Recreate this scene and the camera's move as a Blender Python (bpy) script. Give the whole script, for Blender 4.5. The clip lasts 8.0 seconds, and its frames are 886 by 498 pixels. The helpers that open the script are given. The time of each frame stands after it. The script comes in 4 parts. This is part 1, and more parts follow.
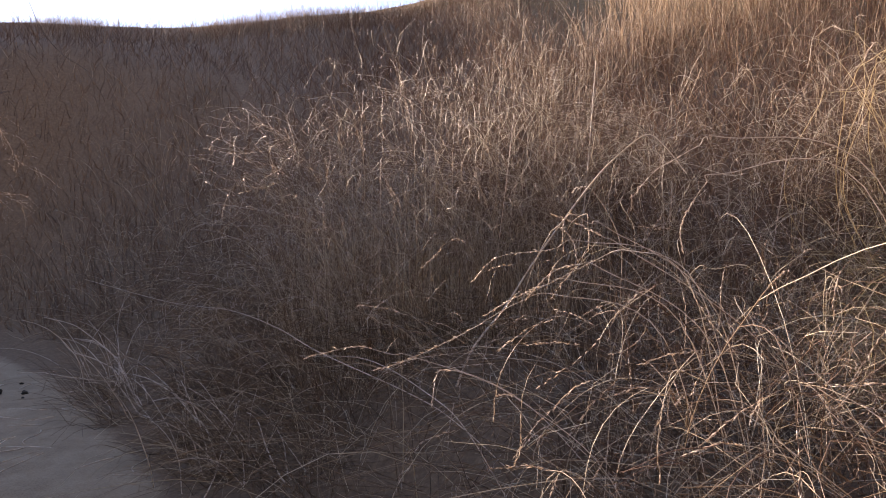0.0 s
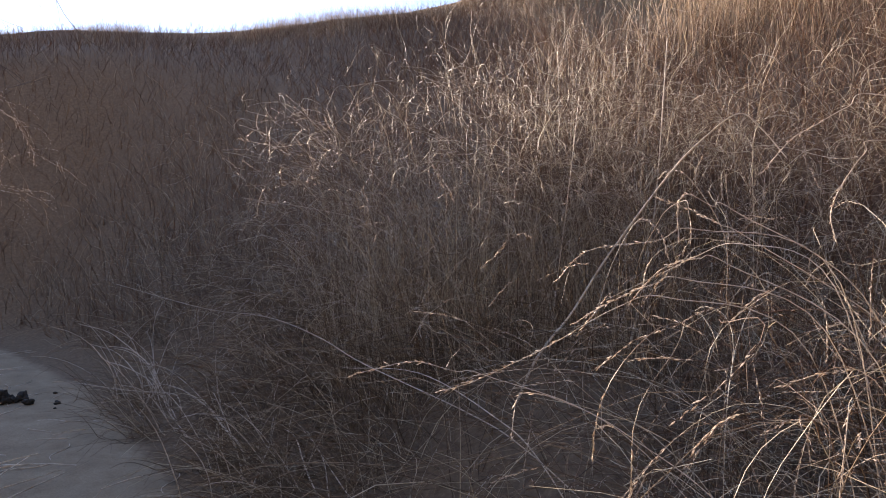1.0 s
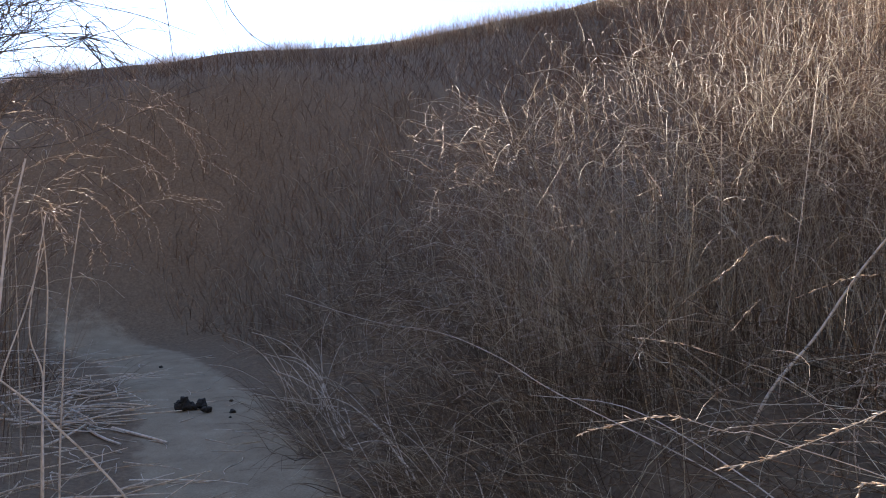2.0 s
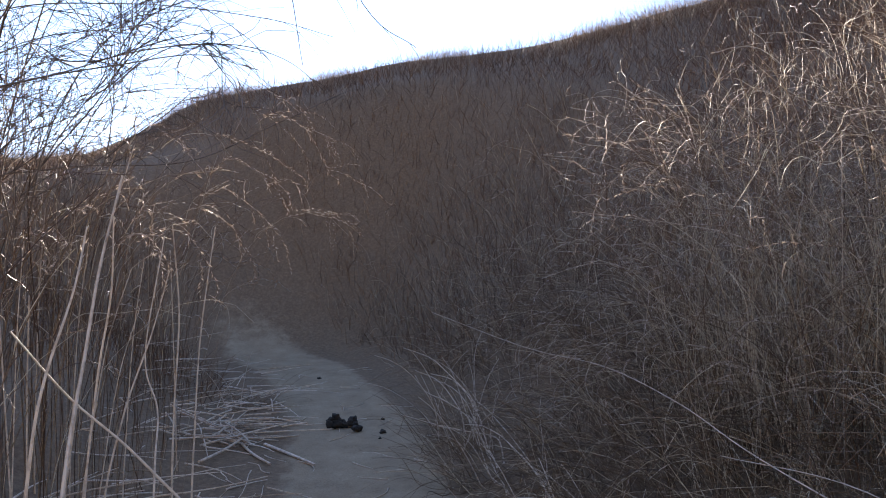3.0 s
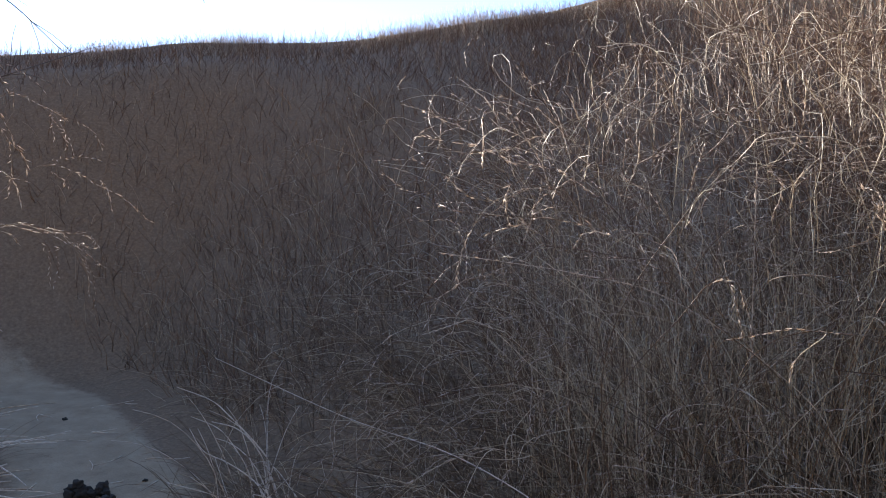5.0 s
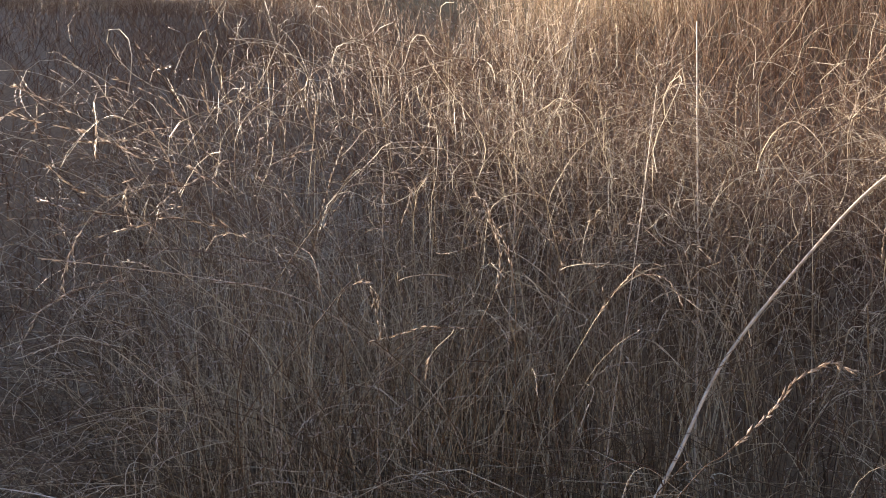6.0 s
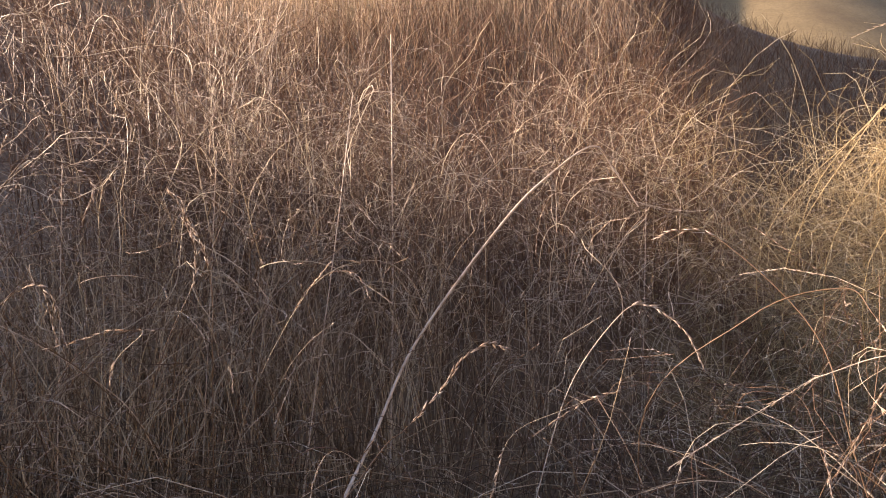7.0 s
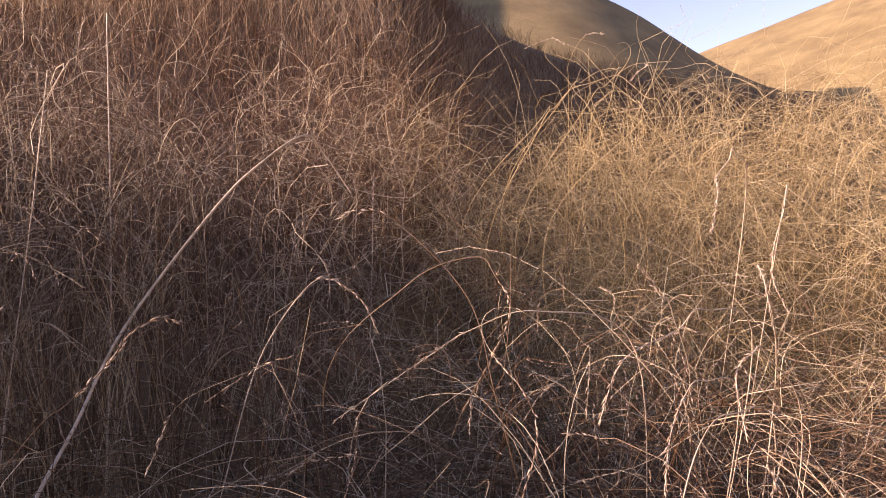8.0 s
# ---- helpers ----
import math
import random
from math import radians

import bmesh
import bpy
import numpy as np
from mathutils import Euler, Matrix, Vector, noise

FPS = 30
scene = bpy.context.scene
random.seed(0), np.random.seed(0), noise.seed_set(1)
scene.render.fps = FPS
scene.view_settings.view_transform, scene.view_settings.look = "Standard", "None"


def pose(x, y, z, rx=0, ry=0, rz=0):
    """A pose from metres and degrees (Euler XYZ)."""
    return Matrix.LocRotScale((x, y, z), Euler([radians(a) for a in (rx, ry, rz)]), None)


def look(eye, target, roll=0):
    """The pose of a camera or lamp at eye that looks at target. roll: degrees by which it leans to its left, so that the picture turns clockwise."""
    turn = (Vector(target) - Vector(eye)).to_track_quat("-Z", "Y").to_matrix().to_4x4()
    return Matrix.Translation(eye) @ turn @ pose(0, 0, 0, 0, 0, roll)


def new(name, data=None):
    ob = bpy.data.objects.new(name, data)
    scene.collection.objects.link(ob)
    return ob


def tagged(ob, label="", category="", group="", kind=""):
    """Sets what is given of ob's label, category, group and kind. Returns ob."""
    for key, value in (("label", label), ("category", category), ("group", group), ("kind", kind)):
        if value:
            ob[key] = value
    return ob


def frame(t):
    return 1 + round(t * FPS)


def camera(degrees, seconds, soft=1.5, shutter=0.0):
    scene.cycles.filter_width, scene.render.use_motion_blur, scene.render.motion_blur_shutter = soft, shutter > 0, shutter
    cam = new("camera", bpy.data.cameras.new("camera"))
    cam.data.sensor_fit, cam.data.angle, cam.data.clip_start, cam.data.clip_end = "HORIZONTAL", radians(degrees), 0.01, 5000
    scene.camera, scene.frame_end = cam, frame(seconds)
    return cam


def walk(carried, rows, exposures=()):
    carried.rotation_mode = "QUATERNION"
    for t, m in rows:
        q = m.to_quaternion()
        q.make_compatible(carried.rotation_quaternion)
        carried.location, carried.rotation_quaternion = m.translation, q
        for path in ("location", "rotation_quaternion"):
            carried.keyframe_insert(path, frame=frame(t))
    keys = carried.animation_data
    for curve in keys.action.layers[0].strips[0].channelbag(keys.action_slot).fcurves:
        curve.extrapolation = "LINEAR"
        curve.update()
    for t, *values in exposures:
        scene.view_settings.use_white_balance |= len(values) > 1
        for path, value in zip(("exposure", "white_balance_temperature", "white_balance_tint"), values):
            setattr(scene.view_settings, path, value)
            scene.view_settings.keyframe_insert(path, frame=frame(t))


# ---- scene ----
cam = camera(64.3, 8.0, 1.0)
PATH = [
    (0, (0.017, -0.065, 1.089), (0.009, 1.934, 1.027), 0.6),
    (0.5, (-0.016, 0.085, 1.07), (-0.044, 2.084, 1.008), 0.7),
    (1, (-0.055, 0.248, 1.053), (-0.173, 2.244, 1.007), 0.2),
    (1.5, (-0.11, 0.421, 1.041), (-0.378, 2.403, 1.009), 0.1),
    (2, (-0.223, 0.585, 1.052), (-0.769, 2.509, 1.024), -0.6),
    (2.2, (-0.228, 0.654, 1.038), (-0.879, 2.545, 1.03), 0.2),
    (3.3, (-0.365, 1.012, 1.099), (-1.401, 2.722, 1.095), -0.4),
    (3.5, (-0.388, 1.058, 1.093), (-1.45, 2.753, 1.105), 0.6),
    (4, (-0.456, 1.215, 1.09), (-1.496, 2.921, 1.129), 1.0),
    (4.5, (-0.533, 1.379, 1.139), (-1.368, 3.196, 1.162), 1.4),
    (5, (-0.653, 1.524, 1.183), (-1.077, 3.479, 1.182), 0.8),
    (5.2, (-0.674, 1.549, 1.178), (-0.911, 3.535, 1.193), 0.9),
    (6.3, (-0.674, 1.591, 1.184), (0.197, 3.391, 1.199), -0.1),
    (6.5, (-0.669, 1.585, 1.181), (0.345, 3.309, 1.194), -0.3),
    (7, (-0.675, 1.539, 1.185), (0.633, 3.052, 1.193), -0.3),
    (7.5, (-0.649, 1.463, 1.151), (0.865, 2.769, 1.159), -0.3),
    (8, (-0.637, 1.349, 1.155), (1.069, 2.393, 1.138), -1.2),
]
walk(cam, [(t, look(eye, target, roll)) for t, eye, target, roll in PATH], [(0, 2.55, 8600, 27), (1.5, 2.5, 7600, 18), (3.5, 2.55, 7250, 16), (4.5, 2.55, 7050, 15), (5, 2.5, 7100, 14), (6.5, 2.85, 8800, 21), (8, 2.25, 9300, 40)])

# ---- world, sun and exposure ----
SUN_YAW, SUN_UP = 40.7, 16.3          # degrees left of +y, degrees above the level


def build_sky():
    world = bpy.data.worlds.new("sky")
    scene.world = world
    world.use_nodes = True
    nt = world.node_tree
    nt.nodes.clear()
    out = nt.nodes.new("ShaderNodeOutputWorld")
    bg = nt.nodes.new("ShaderNodeBackground")
    sky = nt.nodes.new("ShaderNodeTexSky")
    sky.sky_type = "NISHITA"
    sky.sun_disc = False
    sky.sun_elevation = radians(SUN_UP)
    sky.sun_rotation = radians(-SUN_YAW)
    sky.altitude, sky.air_density, sky.dust_density, sky.ozone_density = 1800, 0.65, 0.03, 1.5
    bg.inputs["Strength"].default_value = 0.112
    nt.links.new(sky.outputs[0], bg.inputs[0])
    nt.links.new(bg.outputs[0], out.inputs[0])
    lamp = bpy.data.lights.new("sun", "SUN")
    lamp.energy, lamp.angle, lamp.color = 2.8, radians(0.6), (1.0, 0.96, 0.89)
    ob = new("sun", lamp)
    a, e = radians(SUN_YAW), radians(SUN_UP)
    way = Vector((-math.sin(a) * math.cos(e), math.cos(a) * math.cos(e), math.sin(e)))
    ob.matrix_world = look(way * 50, (0, 0, 0))


build_sky()

# ---- materials ----


def node_material(name):
    m = bpy.data.materials.new(name)
    m.use_nodes = True
    nt = m.node_tree
    nt.nodes.clear()
    return m, nt, nt.nodes.new("ShaderNodeOutputMaterial")


def ramp(nt, fac, stops):
    n = nt.nodes.new("ShaderNodeValToRGB")
    el = n.color_ramp.elements
    while len(el) < len(stops):
        el.new(0.5)
    for e, (p, c) in zip(el, stops):
        e.position, e.color = p, (*c, 1)
    nt.links.new(fac, n.inputs[0])
    return n.outputs[0]


def noise_tex(nt, scale, detail=4, rough=0.6, coords=None):
    n = nt.nodes.new("ShaderNodeTexNoise")
    n.inputs["Scale"].default_value, n.inputs["Detail"].default_value, n.inputs["Roughness"].default_value = scale, detail, rough
    if coords is not None:
        nt.links.new(coords, n.inputs["Vector"])
    return n.outputs[0]


def mix_colour(nt, fac, a, b, blend="MIX"):
    n = nt.nodes.new("ShaderNodeMix")
    n.data_type, n.blend_type = "RGBA", blend
    for sock, v in ((n.inputs[0], fac), (n.inputs[6], a), (n.inputs[7], b)):
        if isinstance(v, (float, int)):
            sock.default_value = v
        elif isinstance(v, tuple):
            sock.default_value = (*v, 1)
        else:
            nt.links.new(v, sock)
    return n.outputs[2]


def straw_material(name, stops, rough=0.5, glow=0.35, grain=90.0):
    """Dry plant fibre: colour per stem, stained along its length, a little light comes through."""
    m, nt, out = node_material(name)
    geo = nt.nodes.new("ShaderNodeNewGeometry")
    tint = ramp(nt, geo.outputs["Random Per Island"], stops)
    coords = nt.nodes.new("ShaderNodeTexCoord")
    stain = noise_tex(nt, grain, 3, 0.65, coords.outputs["Object"])
    shade = ramp(nt, stain, [(0.3, (0.62, 0.56, 0.5)), (0.55, (1, 1, 1)), (0.8, (1.15, 1.12, 1.05))])
    col = mix_colour(nt, 1.0, tint, shade, "MULTIPLY")
    patch = noise_tex(nt, 2.2, 2, 0.5, coords.outputs["Object"])
    warm = ramp(nt, patch, [(0.35, (0.95, 0.9, 0.88)), (0.65, (1.05, 1.0, 0.95))])
    col = mix_colour(nt, 1.0, col, warm, "MULTIPLY")
    b = nt.nodes.new("ShaderNodeBsdfPrincipled")
    b.inputs["Roughness"].default_value = rough
    nt.links.new(col, b.inputs["Base Color"])
    tr = nt.nodes.new("ShaderNodeBsdfTranslucent")
    nt.links.new(col, tr.inputs["Color"])
    mix = nt.nodes.new("ShaderNodeMixShader")
    mix.inputs[0].default_value = glow
    nt.links.new(b.outputs[0], mix.inputs[1])
    nt.links.new(tr.outputs[0], mix.inputs[2])
    nt.links.new(mix.outputs[0], out.inputs["Surface"])
    return m


def ground_material():
    m, nt, out = node_material("dusty_ground")
    coords = nt.nodes.new("ShaderNodeTexCoord")
    obj = coords.outputs["Object"]
    at = nt.nodes.new("ShaderNodeAttribute")
    at.attribute_name = "trodden"
    far = nt.nodes.new("ShaderNodeAttribute")
    far.attribute_name = "hillside"
    dust = ramp(nt, noise_tex(nt, 5, 8, 0.7, obj), [(0.25, (0.25, 0.182, 0.118)), (0.5, (0.37, 0.28, 0.185)), (0.75, (0.47, 0.37, 0.255))])
    speck = ramp(nt, noise_tex(nt, 120, 3, 0.7, obj), [(0.3, (0.7, 0.68, 0.66)), (0.6, (1, 1, 1))])
    dust = mix_colour(nt, 1.0, dust, speck, "MULTIPLY")
    litter = ramp(nt, noise_tex(nt, 38, 6, 0.75, obj), [(0.25, (0.105, 0.066, 0.041)), (0.5, (0.2, 0.132, 0.081)), (0.75, (0.32, 0.225, 0.141))])
    big = noise_tex(nt, 0.22, 6, 0.62, obj)
    fine = noise_tex(nt, 6.0, 5, 0.7, obj)
    hay = ramp(nt, big, [(0.3, (0.145, 0.1, 0.048)), (0.5, (0.208, 0.15, 0.073)), (0.7, (0.275, 0.204, 0.103))])
    hay = mix_colour(nt, 1.0, hay, ramp(nt, fine, [(0.3, (0.72, 0.7, 0.66)), (0.6, (1.05, 1.04, 1.0))]), "MULTIPLY")
    edge = nt.nodes.new("ShaderNodeMath")
    edge.operation = "ADD"
    wob = nt.nodes.new("ShaderNodeMath")
    wob.operation = "MULTIPLY_ADD"
    wob.inputs[1].default_value, wob.inputs[2].default_value = 0.9, -0.45
    nt.links.new(noise_tex(nt, 9, 5, 0.7, obj), wob.inputs[0])
    nt.links.new(at.outputs["Fac"], edge.inputs[0])
    nt.links.new(wob.outputs[0], edge.inputs[1])
    cut = ramp(nt, edge.outputs[0], [(0.35, (0, 0, 0)), (0.65, (1, 1, 1))])
    # This mask also carries painted shade, turning hay towards darker litter.
    off = mix_colour(nt, far.outputs["Fac"], litter, hay)
    col = mix_colour(nt, cut, off, dust)
    b = nt.nodes.new("ShaderNodeBsdfPrincipled")
    b.inputs["Roughness"].default_value = 0.95
    nt.links.new(col, b.inputs["Base Color"])
    bump = nt.nodes.new("ShaderNodeBump")
    bump.inputs["Strength"].default_value, bump.inputs["Distance"].default_value = 0.6, 0.02
    nt.links.new(noise_tex(nt, 30, 8, 0.75, obj), bump.inputs["Height"])
    nt.links.new(bump.outputs[0], b.inputs["Normal"])
    nt.links.new(b.outputs[0], out.inputs["Surface"])
    return m


def dung_material():
    m, nt, out = node_material("dark_dung")
    coords = nt.nodes.new("ShaderNodeTexCoord")
    col = ramp(nt, noise_tex(nt, 60, 6, 0.7, coords.outputs["Object"]), [(0.3, (0.010, 0.009, 0.008)), (0.7, (0.035, 0.028, 0.02))])
    b = nt.nodes.new("ShaderNodeBsdfPrincipled")
    b.inputs["Roughness"].default_value = 0.8
    nt.links.new(col, b.inputs["Base Color"])
    bump = nt.nodes.new("ShaderNodeBump")
    bump.inputs["Strength"].default_value, bump.inputs["Distance"].default_value = 0.8, 0.006
    nt.links.new(noise_tex(nt, 110, 5, 0.7, coords.outputs["Object"]), bump.inputs["Height"])
    nt.links.new(bump.outputs[0], b.inputs["Normal"])
    nt.links.new(b.outputs[0], out.inputs["Surface"])
    return m


# Next two: reddish brown stems, mostly darkened to paint shade inside the stand.
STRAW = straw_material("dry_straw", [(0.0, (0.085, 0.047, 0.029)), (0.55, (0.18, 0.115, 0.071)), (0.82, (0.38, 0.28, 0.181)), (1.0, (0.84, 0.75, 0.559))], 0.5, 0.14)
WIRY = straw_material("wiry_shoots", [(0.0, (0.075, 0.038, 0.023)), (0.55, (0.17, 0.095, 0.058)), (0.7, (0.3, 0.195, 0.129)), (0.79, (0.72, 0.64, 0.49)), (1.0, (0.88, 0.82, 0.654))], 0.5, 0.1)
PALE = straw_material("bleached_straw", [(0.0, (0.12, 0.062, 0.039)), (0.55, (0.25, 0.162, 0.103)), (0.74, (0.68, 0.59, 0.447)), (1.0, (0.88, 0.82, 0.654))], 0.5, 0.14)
SEED = straw_material("pale_seed", [(0.0, (0.62, 0.53, 0.45)), (0.6, (0.8, 0.73, 0.66)), (1.0, (0.9, 0.86, 0.8))], 0.4, 0.6)
MAT_STRAW = straw_material("matted_straw", [(0.0, (0.12, 0.078, 0.05)), (0.55, (0.26, 0.18, 0.116)), (0.82, (0.46, 0.36, 0.245)), (1.0, (0.78, 0.69, 0.516))], 0.6, 0.2)
# Rusty brown, kept dark so that slope shade sits in the colour.
RUST_SHADED = straw_material("rusty_shaded_grass", [(0.0, (0.1, 0.048, 0.028)), (0.6, (0.21, 0.112, 0.065)), (0.88, (0.36, 0.23, 0.142)), (1.0, (0.66, 0.55, 0.396))], 0.6, 0.2)
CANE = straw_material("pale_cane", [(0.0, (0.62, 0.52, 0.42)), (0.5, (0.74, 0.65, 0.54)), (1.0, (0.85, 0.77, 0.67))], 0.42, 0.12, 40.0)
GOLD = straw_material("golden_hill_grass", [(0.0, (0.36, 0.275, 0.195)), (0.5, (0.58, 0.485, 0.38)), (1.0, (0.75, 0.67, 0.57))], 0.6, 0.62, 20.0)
# Bright straw: the sun on the far tangle is put into this colour.
TANGLE = straw_material("sunlit_tone_straw", [(0.0, (0.3, 0.23, 0.129)), (0.4, (0.62, 0.52, 0.318)), (0.75, (0.83, 0.75, 0.516)), (1.0, (0.94, 0.9, 0.697))], 0.5, 0.5)
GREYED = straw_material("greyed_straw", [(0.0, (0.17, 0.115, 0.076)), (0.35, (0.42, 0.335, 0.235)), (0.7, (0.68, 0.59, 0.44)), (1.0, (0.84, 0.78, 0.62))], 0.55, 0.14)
TWIG = straw_material("grey_twig", [(0.0, (0.10, 0.08, 0.07)), (0.5, (0.17, 0.14, 0.12)), (1.0, (0.26, 0.22, 0.19))], 0.75, 0.0, 60.0)
GROUND = ground_material()
DUNG = dung_material()

# ---- the lie of the land ----
TRAIL = np.array([(0.75, -4.0), (0.3, -1.2), (-0.05, 0.3), (-0.75, 1.6), (-1.9, 3.2), (-2.95, 4.5), (-4.6, 6.0), (-7.2, 7.2), (-11.0, 7.7), (-22.0, 8.0)])
HUB = np.array((-0.4, 1.2))           # where the walker stands, about
EYE_Z = 1.1


def trail_offset(p):
    """Metres to the right of the trail's middle line, for plan points (N, 2)."""
    best, side = np.full(len(p), 1e9), np.zeros(len(p))
    for a, b in zip(TRAIL[:-1], TRAIL[1:]):
        d = b - a
        s = np.clip(((p - a) @ d) / (d @ d), 0, 1)
        gap = p - (a + s[:, None] * d)
        far = np.hypot(gap[:, 0], gap[:, 1])
        turn = np.sign(d[1] * gap[:, 0] - d[0] * gap[:, 1])
        near = far < best
        best[near], side[near] = far[near], turn[near]
    return best * side


def step(a, b, v):
    t = np.clip((v - a) / (b - a), 0, 1)
    return t * t * (3 - 2 * t)


# skylines: degrees left of +y, and how high each crest stands over the eye, in degrees
# MAIN's out-of-view crest, -47 to -25, is raised to lengthen its shadow.
MAIN = ((-180, 5), (-125, 5), (-90, 8.2), (-81, 11), (-72, 13), (-66, 15), (-57, 20), (-47, 30), (-36, 31), (-25, 28), (-14, 24), (-9, 22), (-3, 20), (2, 18.3), (7, 17.9), (12, 17.4), (17, 16.2), (21.5, 15.6), (26, 15.2), (30.5, 14.9), (35, 14.6), (39, 13.1), (42, 12.5), (45.5, 13), (49, 11.2), (53, 9.8), (62, 8.5), (75, 8), (90, 6), (140, 6), (180, 5))
# SECOND stays hidden from -50 to -20, raised there to shade the far flank.
SECOND = ((-180, 3), (-102, 5), (-92, 8.2), (-86, 10), (-81, 11.4), (-79, 13.4), (-77, 15.3), (-72.5, 18.6), (-66, 20.9), (-58, 21.6), (-50, 24.5), (-35, 28.5), (-20, 24.5), (-5, 14), (10, 8), (180, 3))
# THIRD behind the eye is unseen, raised so its sunlit slope adds warm fill.
THIRD = ((-180, 24), (-130, 22), (-105, 19), (-95, 18.5), (-87, 16.3), (-82, 15.1), (-79, 14.3), (-74, 12.6), (-60, 9), (0, 5), (70, 5), (110, 16), (150, 22), (180, 24))


def crest(table, yaw):
    a = np.array(table)
    soft = sum(np.interp(yaw + turn, a[:, 0], a[:, 1]) for turn in (-4.5, -3, -1.5, 0, 1.5, 3, 4.5)) / 7
    return np.tan(np.radians(soft))


def height(p):
    """Ground height at plan points (N, 2)."""
    o = trail_offset(p)
    d = p - HUB
    r = np.hypot(d[:, 0], d[:, 1])
    yaw = np.degrees(np.arctan2(-d[:, 0], d[:, 1]))
    bank = 0.46 * step(0.45, 1.7, o) + 0.16 * step(0.5, 1.8, -o)
    shoulder = step(1.8, 4.0, r) * step(8.0, 4.8, r) * step(-54, -66, yaw) * step(-118, -95, yaw)
    bank = bank * (1 - step(60, 200, r)) + 0.62 * shoulder
    corridor = np.maximum(step(0.7, 3.6, np.abs(o)), step(7, 10, r))
    z = bank
    first = 2.4 + 9.0 * step(-54, -64, yaw)
    near = 12.0 + 11.0 * step(-6, -30, yaw)
    # Hidden foot of the second hill, pulled nearer to deepen the cast shade.
    shade_brow = 26.0 - 4.5 * step(-60, -46, yaw) * step(-8, -24, yaw)
    for table, start, top in ((MAIN, first, near), (SECOND, shade_brow, 62.0), (THIRD, 50.0, 120.0)):
        peak = EYE_Z + top * crest(table, yaw) - 0.4
        t = np.clip((r - start) / (top - start), 0, 1)
        t = t - 0.06 * step(0.8, 1.0, t) * (1 - t) * 5
        fall = 1 - 0.75 * step(top, 2.4 * top, r)
        z = np.maximum(z, bank + peak * t * fall * corridor)
    lump = 0.05 * np.sin(p[:, 0] * 3.1 + 1.3) * np.sin(p[:, 1] * 2.7) + 0.03 * np.sin(p[:, 0] * 7.3) * np.sin(p[:, 1] * 6.1 + 0.5)
    z = z + lump * step(0.4, 1.2, np.abs(o)) * (1 - 0.85 * step(5, 9, r)) + 0.004 * np.sin(p[:, 0] * 9 + 2 * np.sin(p[:, 1] * 3)) * np.sin(p[:, 1] * 8 + 2 * np.sin(p[:, 0] * 2.3))
    roll = (0.05 * np.sin(p[:, 0] * 0.45) * np.sin(p[:, 1] * 0.39 + 1)) * step(6, 14, r)
    return z + roll


R = np.random.uniform

# ---- mesh tools ----


def mesh_object(name, verts, tris, material, parent=None, label="", smooth=False):
    """Links arrays of corners (N, 3) and triangles (M, 3) as one mesh object."""
    me = bpy.data.meshes.new(name)
    verts, tris = np.ascontiguousarray(verts, np.float32), np.ascontiguousarray(tris, np.int32)
    me.vertices.add(len(verts))
    me.vertices.foreach_set("co", verts.ravel())
    me.loops.add(tris.size)
    me.loops.foreach_set("vertex_index", tris.ravel())
    me.polygons.add(len(tris))
    me.polygons.foreach_set("loop_start", np.arange(0, tris.size, 3, dtype=np.int32))
    if smooth:
        me.polygons.foreach_set("use_smooth", np.ones(len(tris), bool))
    me.update(calc_edges=True)
    me.materials.append(material)
    ob = new(name, me)
    if parent is not None:
        ob.parent = parent
    if label:
        tagged(ob, label)
    return ob


def join(chunks):
    verts, tris, n = [], [], 0
    for v, f in chunks:
        verts.append(v)
        tris.append(f + n)
        n += len(v)
    return np.concatenate(verts), np.concatenate(tris)


def unit(v):
    return v / np.maximum(np.linalg.norm(v, axis=-1, keepdims=True), 1e-9)


def tubes(lines, radii, sides=3):
    """Tapered tubes along lines (N, K, 3) with radii (N, K), closed to a point at the end."""
    n, k, _ = lines.shape
    along = unit(np.gradient(lines, axis=1))
    ref = unit(np.random.normal(size=(n, 1, 3)))
    a = unit(np.cross(along, ref))
    b = np.cross(along, a)
    ang = np.arange(sides) * 2 * np.pi / sides
    ring = lines[:, :, None] + radii[:, :, None, None] * (np.cos(ang)[:, None] * a[:, :, None] + np.sin(ang)[:, None] * b[:, :, None])
    verts = ring.reshape(-1, 3)
    i = np.arange(n)[:, None, None] * k * sides + np.arange(k - 1)[None, :, None] * sides
    s = np.arange(sides)[None, None]
    p, q = i + s, i + (s + 1) % sides
    tris = np.stack([np.stack([p, q, q + sides], -1), np.stack([p, q + sides, p + sides], -1)], 3).reshape(-1, 3)
    return verts, tris


def grains(where, way, length, width):
    """Slender seed husks, pointed at both ends: starts (N, 3), directions (N, 3)."""
    n = len(where)
    way = unit(way)
    a = unit(np.cross(way, np.random.normal(size=(n, 3))))
    b = np.cross(way, a)
    mid = where + way * (length * 0.4)[:, None]
    w = width[:, None]
    verts = np.stack([where, mid + a * w, mid + (-0.5 * a + 0.87 * b) * w, mid + (-0.5 * a - 0.87 * b) * w, where + way * length[:, None]], 1)
    one = np.array([(0, 2, 1), (0, 3, 2), (0, 1, 3), (4, 1, 2), (4, 2, 3), (4, 3, 1)])
    return verts.reshape(-1, 3), (np.arange(n)[:, None, None] * 5 + one).reshape(-1, 3)


